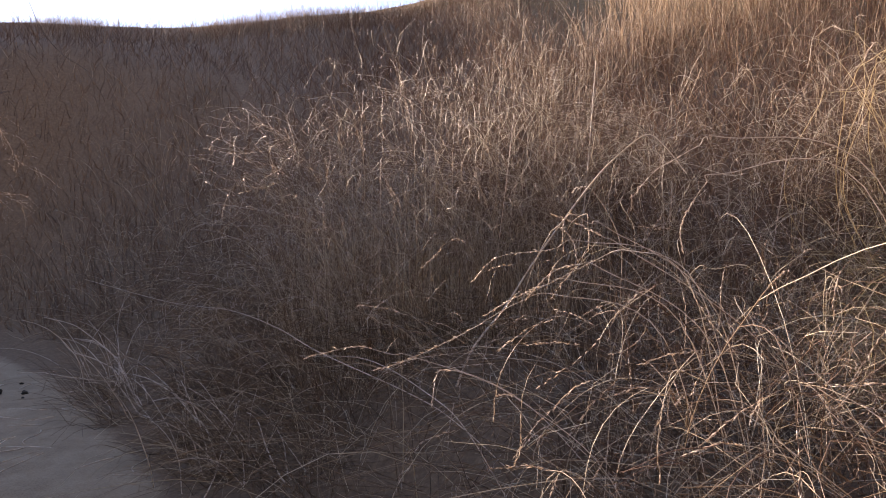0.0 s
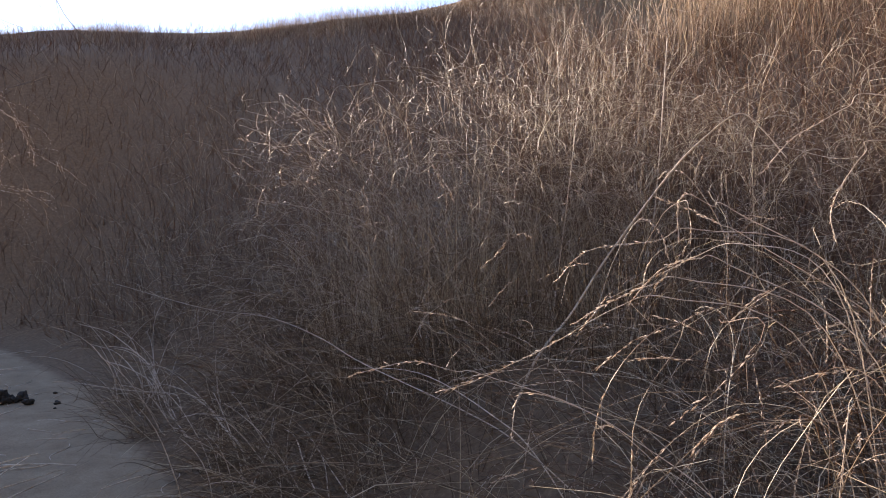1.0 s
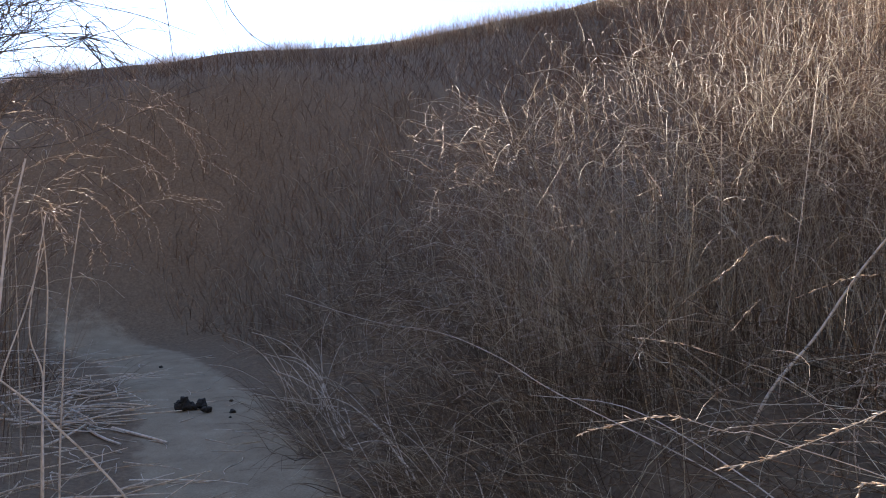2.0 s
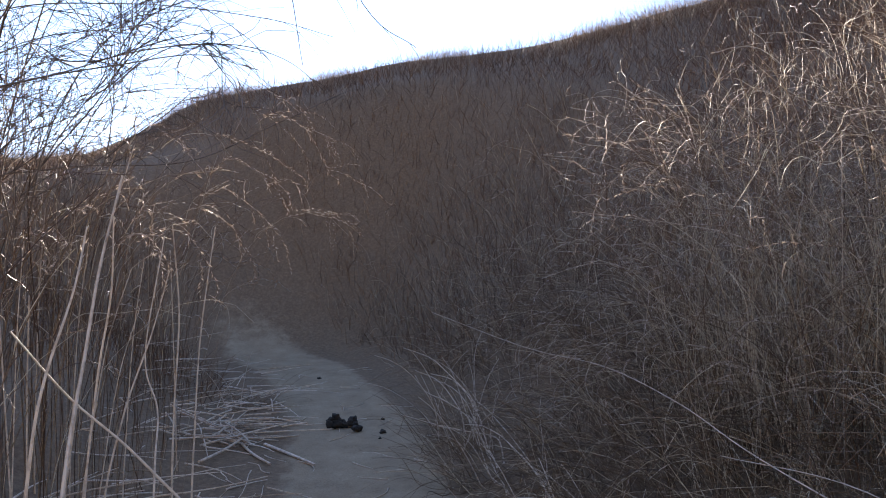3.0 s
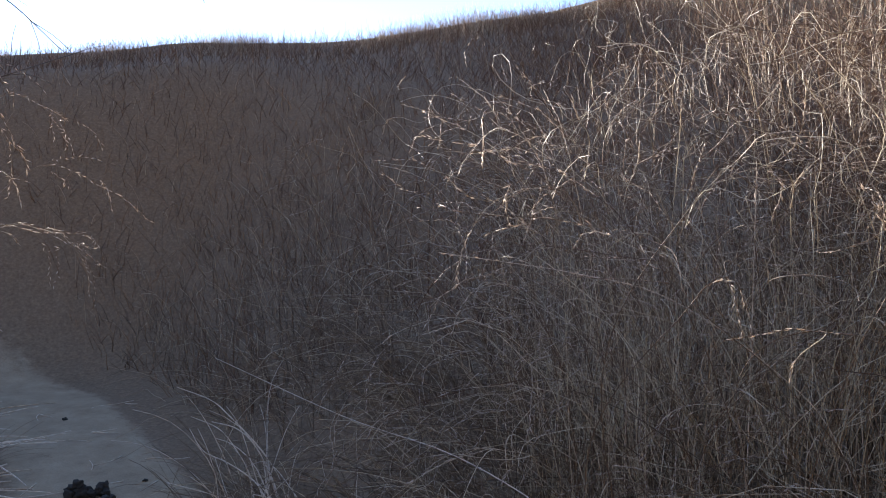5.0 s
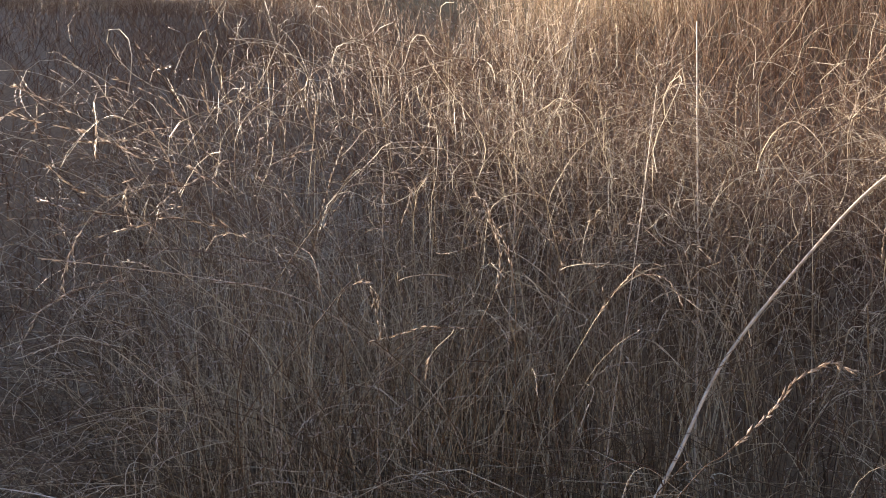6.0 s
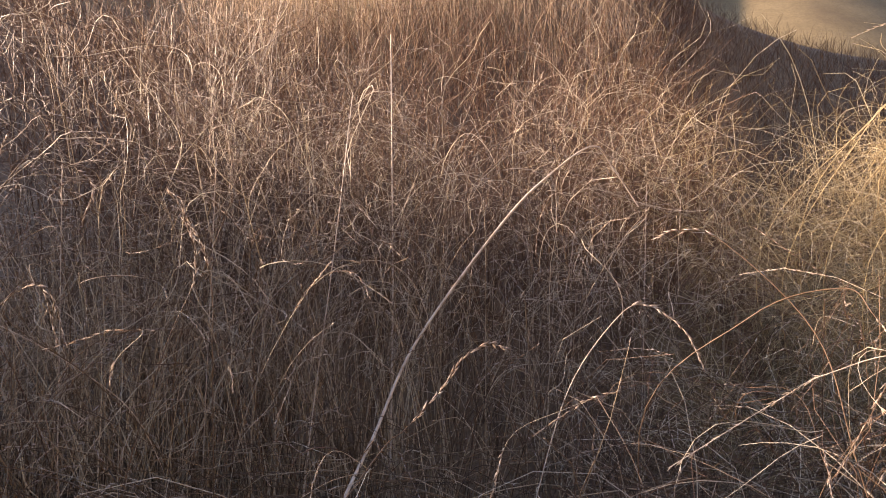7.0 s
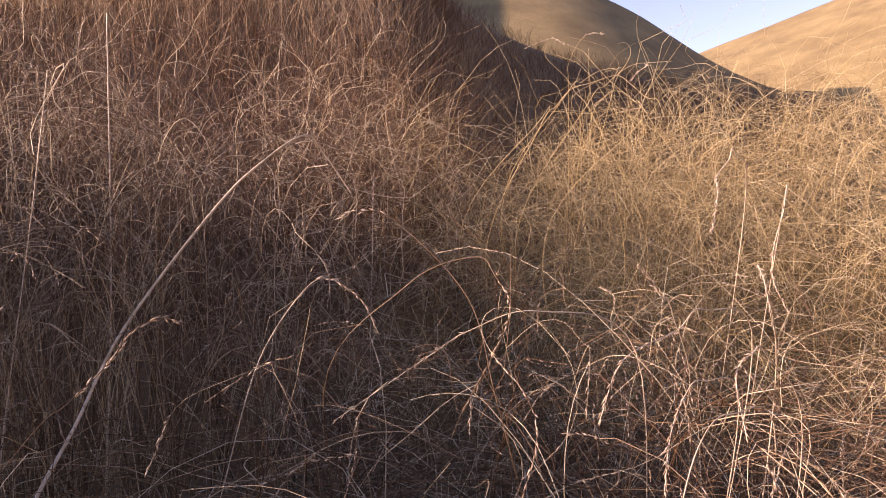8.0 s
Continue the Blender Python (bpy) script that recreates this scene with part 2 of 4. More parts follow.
def grow(base, length, lean, bend, heading, k, power=2.2, wave=0.1, curl=0.2):
    """Stems that lean from the upright, bend over and swing a little: lines (N, k, 3)."""
    n = len(base)
    s = (np.arange(k - 1) + 0.5) / (k - 1)
    swing = wave * np.sin(s * R(3, 9, (n, 1)) + R(0, 6.28, (n, 1))) * R(0.2, 1.4, (n, 1))
    th = lean[:, None] + bend[:, None] * s ** power + swing + np.random.normal(0, 0.02, (n, k - 1))
    ph = heading[:, None] + curl * np.sin(s * R(2, 7, (n, 1)) + R(0, 6.28, (n, 1))) + R(-1, 1, (n, 1)) * curl * 2 * s
    way = np.stack([np.sin(th) * np.cos(ph), np.sin(th) * np.sin(ph), np.cos(th)], -1)
    steps = way * (length / (k - 1))[:, None, None]
    return np.concatenate([base[:, None], base[:, None] + np.cumsum(steps, 1)], 1)


def taper(n, k, thick, tip):
    s = np.linspace(0, 1, k)
    return thick[:, None] * (1 - s) + thick[:, None] * tip * s


def pick(lines, where):
    """Points and directions on lines (N, K, 3) at parts 0..1 (N, M)."""
    n, k, _ = lines.shape
    f = np.clip(where, 0, 0.999) * (k - 1)
    i = f.astype(int)
    row = np.arange(n)[:, None]
    a, b = lines[row, i], lines[row, i + 1]
    return a + (b - a) * (f - i)[..., None], unit(b - a)


def angles_of(way):
    return np.arccos(np.clip(way[..., 2], -1, 1)), np.arctan2(way[..., 1], way[..., 0])


def ear(lines, count, start, close=0.16, size=1.0):
    """Husks set close along the far part of lines (N, K, 3)."""
    n = len(lines)
    spot, way = pick(lines, np.tile(np.linspace(start, 0.985, count), (n, 1)) + R(-0.01, 0.01, (n, count)))
    spot, way = spot.reshape(-1, 3), way.reshape(-1, 3)
    m = len(spot)
    return grains(spot, way + np.random.normal(0, close, way.shape), R(0.011, 0.019, m) * size, R(0.0009, 0.0015, m) * size)


def side_shoots(culms, thick, count, reach, curly, k=11):
    """Wiry side shoots that leave the upper culm and droop."""
    n = len(culms)
    at, way = pick(culms, R(0.45, 0.92, (n, count)))
    th, ph = angles_of(way)
    m = n * count
    lines = grow(at.reshape(-1, 3), R(*reach, m), np.clip(th.ravel() + R(-0.25, 0.5, m), 0.05, 2.4), R(0.3, 2.4, m), ph.ravel() + R(-1.3, 1.3, m), k, 1.4, 0.42 * curly, 0.7 * curly)
    return lines, taper(m, k, np.repeat(thick, count) * 0.66, 0.65)


def way_clear(lines):
    """Which lines (N, K, 3) keep out of the walker's way along the trail."""
    a, b = np.array((0.05, -0.25)), np.array((-0.72, 1.75))
    d = b - a
    q = lines[..., :2]
    t = np.clip(((q - a) @ d) / (d @ d), 0, 1)
    gap = np.linalg.norm(q - a - t[..., None] * d, axis=-1)
    return ~((gap < np.where(lines[..., 2] > 0.9, 0.68, 0.5)) & (lines[..., 2] > 0.45)).any(1)


def on_ground(p, sink=0.03):
    return np.column_stack([p, height(p) - sink])


def scatter(count, box, keep):
    """Plan points in a box, thinned by keep(p, offset, distance), a chance of 0..1."""
    x0, y0, x1, y1 = box
    p = np.column_stack([R(x0, x1, count), R(y0, y1, count)])
    d = np.hypot(*(p - HUB).T)
    return p[R(0, 1, count) < keep(p, trail_offset(p), d)]


# ---- ground ----


def yaw_of(p):
    return np.degrees(np.arctan2(-(p - HUB)[:, 0], (p - HUB)[:, 1]))


def build_ground():
    rings = np.r_[0.0, np.geomspace(0.12, 3200, 260)]
    spokes = 440
    ang = np.arange(spokes) * 2 * np.pi / spokes
    p = (HUB + (rings[:, None, None] * np.stack([np.cos(ang), np.sin(ang)], -1)[None])).reshape(-1, 2)
    verts = np.column_stack([p, height(p)])
    i = np.arange(len(rings) - 1)[:, None] * spokes
    s = np.arange(spokes)[None]
    a, b = i + s, i + (s + 1) % spokes
    tris = np.stack([np.stack([a, a + spokes, b + spokes], -1), np.stack([a, b + spokes, b], -1)], 2).reshape(-1, 3)
    ob = mesh_object("ground", verts, tris, GROUND, smooth=True)
    o, r = trail_offset(p), np.hypot(*(p - HUB).T)
    # Paints shade: less hay on unlit slopes, more under the sunlit tangle.
    for name, values in (("trodden", (1 - step(0.2, 0.55, np.abs(o))) * step(9.0, 6.5, r)), ("hillside", np.maximum(step(4.0, 7.5, np.abs(o)) * (1 - 0.75 * step(-16, -2, yaw_of(p)) * step(40, 14, r)) * (1 - 0.7 * step(-44, -52, yaw_of(p)) * step(-92, -80, yaw_of(p)) * step(27, 23, r)), step(-42, -56, yaw_of(p)) * step(2.0, 2.6, o) * step(9.0, 6.0, r)))):
        ob.data.attributes.new(name, "FLOAT", "POINT").data.foreach_set("value", values.astype(np.float32))
    tagged(ob, "dusty beige trail cut through dry grass slopes", "ground", kind="structure")


build_ground()

# ---- grass thickets ----


def thicket(name, label, roots, tall, lean, bend, thick, towards, shoots, husks, reach, k=12, wave=0.12, power=2.4, material=STRAW, plump=1.15, curly=1.0, eared=0.65):
    """A stand of dry tall grass: culms, wiry side shoots and pale husks set close along the tips."""
    n = len(roots)
    culms = grow(on_ground(roots), tall, lean, bend, towards, k, power, wave)
    clear = way_clear(culms)
    culms, thick = culms[clear], thick[clear]
    n = len(culms)
    chunks, seeds = [tubes(culms, taper(n, k, thick, 0.4))], []
    if husks:
        seeds.append(ear(culms[R(0, 1, n) < eared + 0.15], husks, 0.84, 0.13, plump))
    if shoots:
        lines, radii = side_shoots(culms, thick, shoots, reach, curly)
        clear = way_clear(lines)
        lines, radii = lines[clear], radii[clear]
        tips = tubes(lines, radii)
        if husks:
            seeds.append(ear(lines[R(0, 1, len(lines)) < eared], max(3, husks * 2 // 3), 0.66, 0.13, plump))
    ob = tagged(new(name), label, "dry grass", kind="stuff")
    tagged(mesh_object("culms", *join(chunks), material, ob, smooth=True), kind="stuff")
    if shoots:
        tagged(mesh_object("side_shoots", *tips, WIRY if material == STRAW else material, ob, smooth=True), kind="stuff")
    if seeds:
        tagged(mesh_object("seed_husks", *join(seeds), SEED, ob, "pale seed husks"), kind="stuff")
    return ob


def towards_trail(n, share, spread=0.8, right=True):
    base = np.arctan2(-0.5, -0.87) if right else np.arctan2(0.5, 0.87)
    return np.where(R(0, 1, n) < share, base + np.random.normal(0, spread, n), R(0, 6.28, n))


def right_bank():
    # the body of the stand
    p = scatter(40000, (-2.6, -1.6, 4.2, 5.2), lambda p, o, d: ((o > 1.35 + 0.3 * step(12, -8, yaw_of(p))) & (o < 3.0) & (d < 3.7) & (d > 2.2 * step(-8, -16, yaw_of(p)) * step(-62, -52, yaw_of(p)))) * step(24, 14, yaw_of(p)) * step(-47, -31, yaw_of(p)) * (0.19 - 0.07 * step(-16, -2, yaw_of(p))))
    o = trail_offset(p)
    n = len(p)
    tall = R(0.85, 1.3, n) + 0.3 * step(1.3, 2.0, o) - 0.4 * step(-12, -40, yaw_of(p)) + 0.14 * step(10, -2, yaw_of(p)) * step(-30, -14, yaw_of(p))
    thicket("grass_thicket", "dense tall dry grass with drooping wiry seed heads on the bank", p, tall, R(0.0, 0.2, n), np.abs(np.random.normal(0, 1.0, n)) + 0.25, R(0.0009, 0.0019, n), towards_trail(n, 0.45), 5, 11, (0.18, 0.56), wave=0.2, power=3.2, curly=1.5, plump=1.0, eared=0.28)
    # the front row that leans out over the trail
    p = scatter(24000, (-2.0, -1.2, 3.2, 3.6), lambda p, o, d: ((o > 0.85) & (o < 1.45) & (d < 2.9)) * step(-40, -60, yaw_of(p)) * 0.1)
    n = len(p)
    thicket("leaning_grass", "dry grass arching out over the trail edge", p, R(0.76, 1.3, n), R(0.35, 1.0, n), R(0.9, 2.0, n), R(0.0007, 0.0014, n), towards_trail(n, 0.85, 0.6), 3, 26, (0.18, 0.55), power=1.9, plump=1.0, wave=0.1, curly=0.6, material=PALE)
    p = scatter(24000, (-2.4, 1.0, 2.0, 4.4), lambda p, o, d: ((o > 1.05) & (o < 1.6) & (d < 3.2)) * step(18, 9, yaw_of(p)) * 0.11 * step(-8, 8, yaw_of(p)) * step(-58, -45, yaw_of(p)))
    n = len(p)
    thicket("leaning_grass", "dry grass nodding out from the front of the stand", p, R(1.0, 1.5, n), R(0.0, 0.25, n), R(0.8, 2.4, n), R(0.0009, 0.0016, n), towards_trail(n, 0.75, 0.8), 5, 22, (0.18, 0.6), power=3.6, plump=1.1, wave=0.14, curly=1.1, material=PALE)
    # a few taller arcs at the trail's edge
    p = scatter(9000, (0.2, 0.4, 2.2, 2.6), lambda p, o, d: ((o > 1.0) & (d > 1.25) & (d < 2.1)) * step(-48, -56, yaw_of(p)) * step(-88, -74, yaw_of(p)) * 0.026)
    n = len(p)
    thicket("leaning_grass", "tall bleached grass arching high over the trail edge", p, R(0.8, 1.15, n), R(0.3, 0.9, n), R(1.3, 2.3, n), R(0.0007, 0.0012, n), towards_trail(n, 0.6, 1.0), 4, 20, (0.2, 0.55), power=1.8, plump=1.1, wave=0.1, curly=0.7, material=PALE)
    # lower husked sprays that droop from the front of the stand
    p = scatter(16000, (-2.2, 1.6, 1.2, 4.2), lambda p, o, d: ((o > 0.95) & (o < 1.55) & (d > 1.7) & (d < 3.1)) * step(24, 14, yaw_of(p)) * step(-30, -18, yaw_of(p)) * 0.05)
    n = len(p)
    thicket("drooping_grass", "slender husked grass drooping low before the stand", p, R(0.6, 1.1, n), R(0.1, 0.6, n), R(1.0, 2.3, n), R(0.0007, 0.0012, n), towards_trail(n, 0.8, 0.7), 5, 18, (0.1, 0.32), power=2.4, plump=0.9, curly=0.5, wave=0.1, material=PALE, eared=0.8)
    # bleached curling grass along the front of the stand
    p = scatter(12000, (-1.6, 1.5, 2.6, 4.4), lambda p, o, d: ((o > 1.5) & (d > 2.1) & (d < 3.1)) * step(22, 14, yaw_of(p)) * step(-52, -36, yaw_of(p)) * (0.12 - 0.05 * step(-14, 0, yaw_of(p))))
    n = len(p)
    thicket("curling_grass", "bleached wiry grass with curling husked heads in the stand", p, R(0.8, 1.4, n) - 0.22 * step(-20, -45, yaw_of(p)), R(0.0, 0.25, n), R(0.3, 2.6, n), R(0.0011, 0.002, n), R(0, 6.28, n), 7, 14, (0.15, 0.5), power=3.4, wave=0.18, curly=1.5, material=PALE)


def front_row():
    # thin upright and crossing stems before the foot of the stand
    p = scatter(30000, (-1.4, 1.2, 2.4, 3.9), lambda p, o, d: ((o > 1.15) & (o < 2.1) & (d > 2.05) & (d < 3.0)) * step(14, 6, yaw_of(p)) * step(-54, -40, yaw_of(p)) * 0.34)
    n = len(p)
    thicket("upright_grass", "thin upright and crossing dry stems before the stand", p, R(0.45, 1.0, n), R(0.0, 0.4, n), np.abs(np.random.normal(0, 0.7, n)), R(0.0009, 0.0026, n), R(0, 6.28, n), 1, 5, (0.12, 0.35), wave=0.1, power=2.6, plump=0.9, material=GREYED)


def tangle():
    # the low sunny tangle further along the bank
    p = scatter(90000, (-0.5, -2.5, 5.0, 4.2), lambda p, o, d: ((o > 1.1) & (o < 4.4) & (d < 5.2)) * step(-33, -48, yaw_of(p)) * step(-112, -100, yaw_of(p)) * 0.39)
    n = len(p)
    base = on_ground(p) + np.column_stack([np.zeros((n, 2)), R(0.0, 0.6, n) * step(1.1, 1.8, trail_offset(p)) * (0.3 + 0.9 * step(1.6, 3.4, np.hypot(*(p - HUB).T)))])
    lines = grow(base, R(0.35, 0.85, n), R(0.1, 1.4, n), R(0.5, 2.6, n), R(0, 6.28, n), 8, 1.3, 0.45, 1.3)
    lines = lines[way_clear(lines)]
    spot = lines[:, 0, :2]
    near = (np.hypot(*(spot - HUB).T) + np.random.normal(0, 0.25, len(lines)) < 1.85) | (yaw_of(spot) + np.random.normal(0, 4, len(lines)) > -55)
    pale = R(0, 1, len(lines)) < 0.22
    # Sun and shade by colour: bright straw far off, dark straw near.
    for some, label, stuff in ((~near, "low tangle of fine bent grass in a sunlit golden tone", TANGLE), (near & ~pale, "near tangle of reddish brown bent grass with shade in its colour", WIRY), (near & pale, "bleached curling strands in the shaded tangle", PALE)):
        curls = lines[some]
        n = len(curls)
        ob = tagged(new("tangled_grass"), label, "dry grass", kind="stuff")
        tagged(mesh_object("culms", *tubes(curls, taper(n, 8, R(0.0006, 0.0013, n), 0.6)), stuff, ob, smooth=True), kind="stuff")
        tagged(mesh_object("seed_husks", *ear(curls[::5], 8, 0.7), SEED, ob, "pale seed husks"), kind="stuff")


def low_bank():
    # beyond the tall stand the bank carries only short grass
    p = scatter(20000, (-8, 1.5, 1.5, 9), lambda p, o, d: ((o > 0.8) & (o < 4.0) & (d < 8)) * step(0.4, 0.75, np.hypot(p[:, 0] + 2.02, p[:, 1] - 4.36)) * np.where(yaw_of(p) > 18, 1.0, 0.4 * (o < 2.4)) * np.clip(1.2 - d / 8, 0.1, 0.8))
    n = len(p)
    thicket("short_grass", "short brown grass on the bank foot", p, R(0.25, 0.75, n), R(0.0, 0.5, n), R(0.3, 1.8, n), R(0.0012, 0.0022, n), towards_trail(n, 0.5), 1, 4, (0.06, 0.2), 6, plump=0.9)


def upper_slope():
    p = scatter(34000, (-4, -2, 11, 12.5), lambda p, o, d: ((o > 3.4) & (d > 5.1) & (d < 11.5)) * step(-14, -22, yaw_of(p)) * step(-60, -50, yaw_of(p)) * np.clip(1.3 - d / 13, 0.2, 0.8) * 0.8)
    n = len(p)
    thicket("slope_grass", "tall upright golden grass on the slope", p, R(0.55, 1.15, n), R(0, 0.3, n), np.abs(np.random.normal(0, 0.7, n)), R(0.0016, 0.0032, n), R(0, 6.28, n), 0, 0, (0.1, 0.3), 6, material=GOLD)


def understorey():
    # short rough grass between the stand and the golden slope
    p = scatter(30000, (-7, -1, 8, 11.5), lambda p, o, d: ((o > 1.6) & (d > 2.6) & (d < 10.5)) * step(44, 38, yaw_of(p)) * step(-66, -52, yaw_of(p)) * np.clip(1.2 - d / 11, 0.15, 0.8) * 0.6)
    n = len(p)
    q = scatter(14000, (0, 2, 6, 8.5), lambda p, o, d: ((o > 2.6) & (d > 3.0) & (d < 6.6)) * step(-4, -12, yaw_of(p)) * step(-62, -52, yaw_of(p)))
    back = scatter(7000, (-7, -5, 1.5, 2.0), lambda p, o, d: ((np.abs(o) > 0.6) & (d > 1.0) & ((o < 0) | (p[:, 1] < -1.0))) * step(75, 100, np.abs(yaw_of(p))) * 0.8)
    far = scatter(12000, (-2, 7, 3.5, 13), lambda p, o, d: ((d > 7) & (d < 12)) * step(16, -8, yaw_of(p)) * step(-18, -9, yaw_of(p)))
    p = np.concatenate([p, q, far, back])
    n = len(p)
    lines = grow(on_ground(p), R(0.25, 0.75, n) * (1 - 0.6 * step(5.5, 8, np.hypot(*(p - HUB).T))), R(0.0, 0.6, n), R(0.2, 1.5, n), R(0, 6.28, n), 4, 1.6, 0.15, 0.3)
    # Rusty brown of its own, darkened further to paint the slope in shade.
    tagged(mesh_object("rough_grass", *tubes(lines, taper(n, 4, R(0.0015, 0.0032, n), 0.4)), RUST_SHADED), "short rough rusty brown grass, darkened to carry the shade of the slope", "dry grass", kind="stuff")


def left_bank():
    p = scatter(22000, (-9, -2.5, 0.5, 8.5), lambda p, o, d: ((o < -0.95) & (o > -4.2) & (d < 6.5)) * step(30, 42, yaw_of(p)) * step(120, 90, yaw_of(p)) * np.clip(1.35 - d / 5.5, 0.2, 0.8) * 0.45)
    o = trail_offset(p)
    n = len(p)
    tall = R(1.25, 1.75, n) + 0.45 * step(1.0, 2.2, -o)
    q = scatter(16000, (-4.5, 0.8, -0.5, 5.5), lambda p, o, d: ((o < -0.8) & (o > -1.5) & (d > 1.3) & (d < 3.2)) * step(40, 46, yaw_of(p)) * step(70, 60, yaw_of(p)) * 0.075)
    m = len(q)
    thicket("nodding_grass", "slender dry grass with nodding husked sprays beside the trail", q, R(1.25, 1.75, m), R(0.0, 0.2, m), R(1.6, 2.8, m), R(0.0007, 0.0012, m), towards_trail(m, 0.75, 0.7, False), 5, 14, (0.06, 0.22), power=4.5, plump=1.3, curly=0.6, material=PALE, k=18)
    thicket("grass_thicket", "dense dry grass with pale stems beside the trail", p, tall, R(0.0, 0.22, n), np.abs(np.random.normal(0, 0.65, n)) + 0.15, R(0.0011, 0.0026, n), towards_trail(n, 0.6, 0.8, False), 2, 7, (0.1, 0.34), plump=0.9)


right_bank()
front_row()
tangle()
low_bank()
upper_slope()
understorey()
left_bank()


def lying_straw(name, label, p, length, rise, heading, thick, bend=(0.3, 1.0), pile=0.05, material=MAT_STRAW, wave=0.2, curl=0.25):
    n = len(p)
    lines = grow(on_ground(p, 0.0) + np.column_stack([np.zeros((n, 2)), R(0.003, pile, n)]), length, rise, R(*bend, n), heading, 6, 1.2, wave, curl)
    low = height(lines.reshape(-1, 3)[:, :2]).reshape(n, 6) + 0.003
    lines[:, :, 2] = np.maximum(lines[:, :, 2], low)
    ob = mesh_object(name, *tubes(lines, taper(n, 6, thick, 0.4)), material)
    tagged(ob, label, "straw", kind="stuff")


def mats():
    p = scatter(44000, (-7, -2, 3, 8), lambda p, o, d: ((o > 0.4) & (o < 1.9) & (d < 6)) * np.clip(1.3 - d / 5, 0.1, 0.8) * step(0.5, 0.8, o) * step(0.4, 0.75, np.hypot(p[:, 0] + 2.02, p[:, 1] - 4.36)))
    n = len(p)
    lying_straw("matted_grass", "fallen brown grass matted along the bank foot", p, R(0.25, 0.85, n), R(0.9, 1.45, n), np.random.normal(3.4, 1.2, n), R(0.0009, 0.002, n), (0.3, 1.1), 0.2)
    p = scatter(14000, (-3.5, 1.2, 0.6, 5.2), lambda p, o, d: ((o > 0.62) & (o < 1.5) & (d < 4.2)) * step(0.4, 0.75, np.hypot(p[:, 0] + 2.02, p[:, 1] - 4.36)) * step(-8, 2, yaw_of(p)) * 0.5)
    n = len(p)
    lines = grow(on_ground(p), R(0.35, 0.8, n), R(0.0, 0.7, n), R(1.2, 2.6, n), towards_trail(n, 0.75, 0.9), 8, 1.5, 0.15, 0.35)
    lines = lines[way_clear(lines)]
    lines[:, :, 2] = np.maximum(lines[:, :, 2], height(lines.reshape(-1, 3)[:, :2]).reshape(-1, 8) + 0.004)
    n = len(lines)
    tagged(mesh_object("drooping_grass", *tubes(lines, taper(n, 8, R(0.001, 0.0022, n), 0.5)), MAT_STRAW, smooth=True), "drooping brown grass heaped on the bank foot", "dry grass", kind="stuff")
    p = scatter(2200, (-7, 0, 0, 7.5), lambda p, o, d: ((o < -0.32) & (o > -1.4) & (d < 6.5)) * step(0.3, 0.6, -o) * 0.8)
    n = len(p)
    lying_straw("straw_litter", "loose pale straws lying beside the trail", p, R(0.18, 0.6, n), R(1.3, 1.6, n), np.random.normal(0.2, 0.9, n), R(0.003, 0.006, n), (0.0, 0.15), 0.12, CANE, 0.03, 0.06)


def straw_heap(x, y, count):
    p = np.column_stack([np.random.normal(x, 0.13, count), np.random.normal(y, 0.24, count)])
    base = on_ground(p, 0.0) + np.column_stack([np.zeros((count, 2)), R(0.01, 0.16, count)])
    lines = grow(base, R(0.14, 0.4, count), R(1.35, 1.72, count), R(0.0, 0.2, count), np.random.normal(-0.2, 0.8, count), 6, 1.2, 0.03, 0.06)
    lines[:, :, 2] = np.maximum(lines[:, :, 2], height(lines.reshape(-1, 3)[:, :2]).reshape(count, 6) + 0.005)
    ob = tagged(new("straw_heap"), "small heap of pale broken straws beside the trail", "straw heap")
    tagged(mesh_object("straw_layer", *tubes(lines, taper(count, 6, R(0.0036, 0.0066, count), 0.7), 5), CANE, ob, smooth=True), kind="stuff")


straw_heap(-3.5, 3.95, 60)


def broken_straw(a, b, thick, lift):
    """One thick straw lying from a to b, a little bowed."""
    s = np.linspace(0, 1, 7)[:, None]
    side = np.array((b[1] - a[1], a[0] - b[0])) * random.uniform(-0.06, 0.06)
    p = np.array(a) * (1 - s) + np.array(b) * s + side * 4 * s * (1 - s)
    line = np.column_stack([p, np.maximum(height(p) + thick, height(p).max() + lift)])[None]
    ob = mesh_object("broken_straw", *tubes(line, taper(1, 7, np.array([thick]), 0.7), 6), CANE, smooth=True)
    tagged(ob, "thick pale broken straw lying across the heap", "straw", "broken straws on the heap")


for a, b, thick, lift in (((-3.07, 3.38), (-3.23, 3.87), 0.0085, 0.03), ((-3.21, 3.81), (-2.81, 3.6), 0.0085, 0.012), ((-3.09, 3.86), (-2.6, 3.69), 0.009, 0.01), ((-3.44, 3.65), (-2.83, 4.13), 0.005, 0.02), ((-3.46, 3.81), (-3.62, 4.1), 0.007, 0.05), ((-3.25, 3.55), (-3.14, 4.1), 0.0065, 0.04)):
    broken_straw(a, b, thick, lift)


mats()


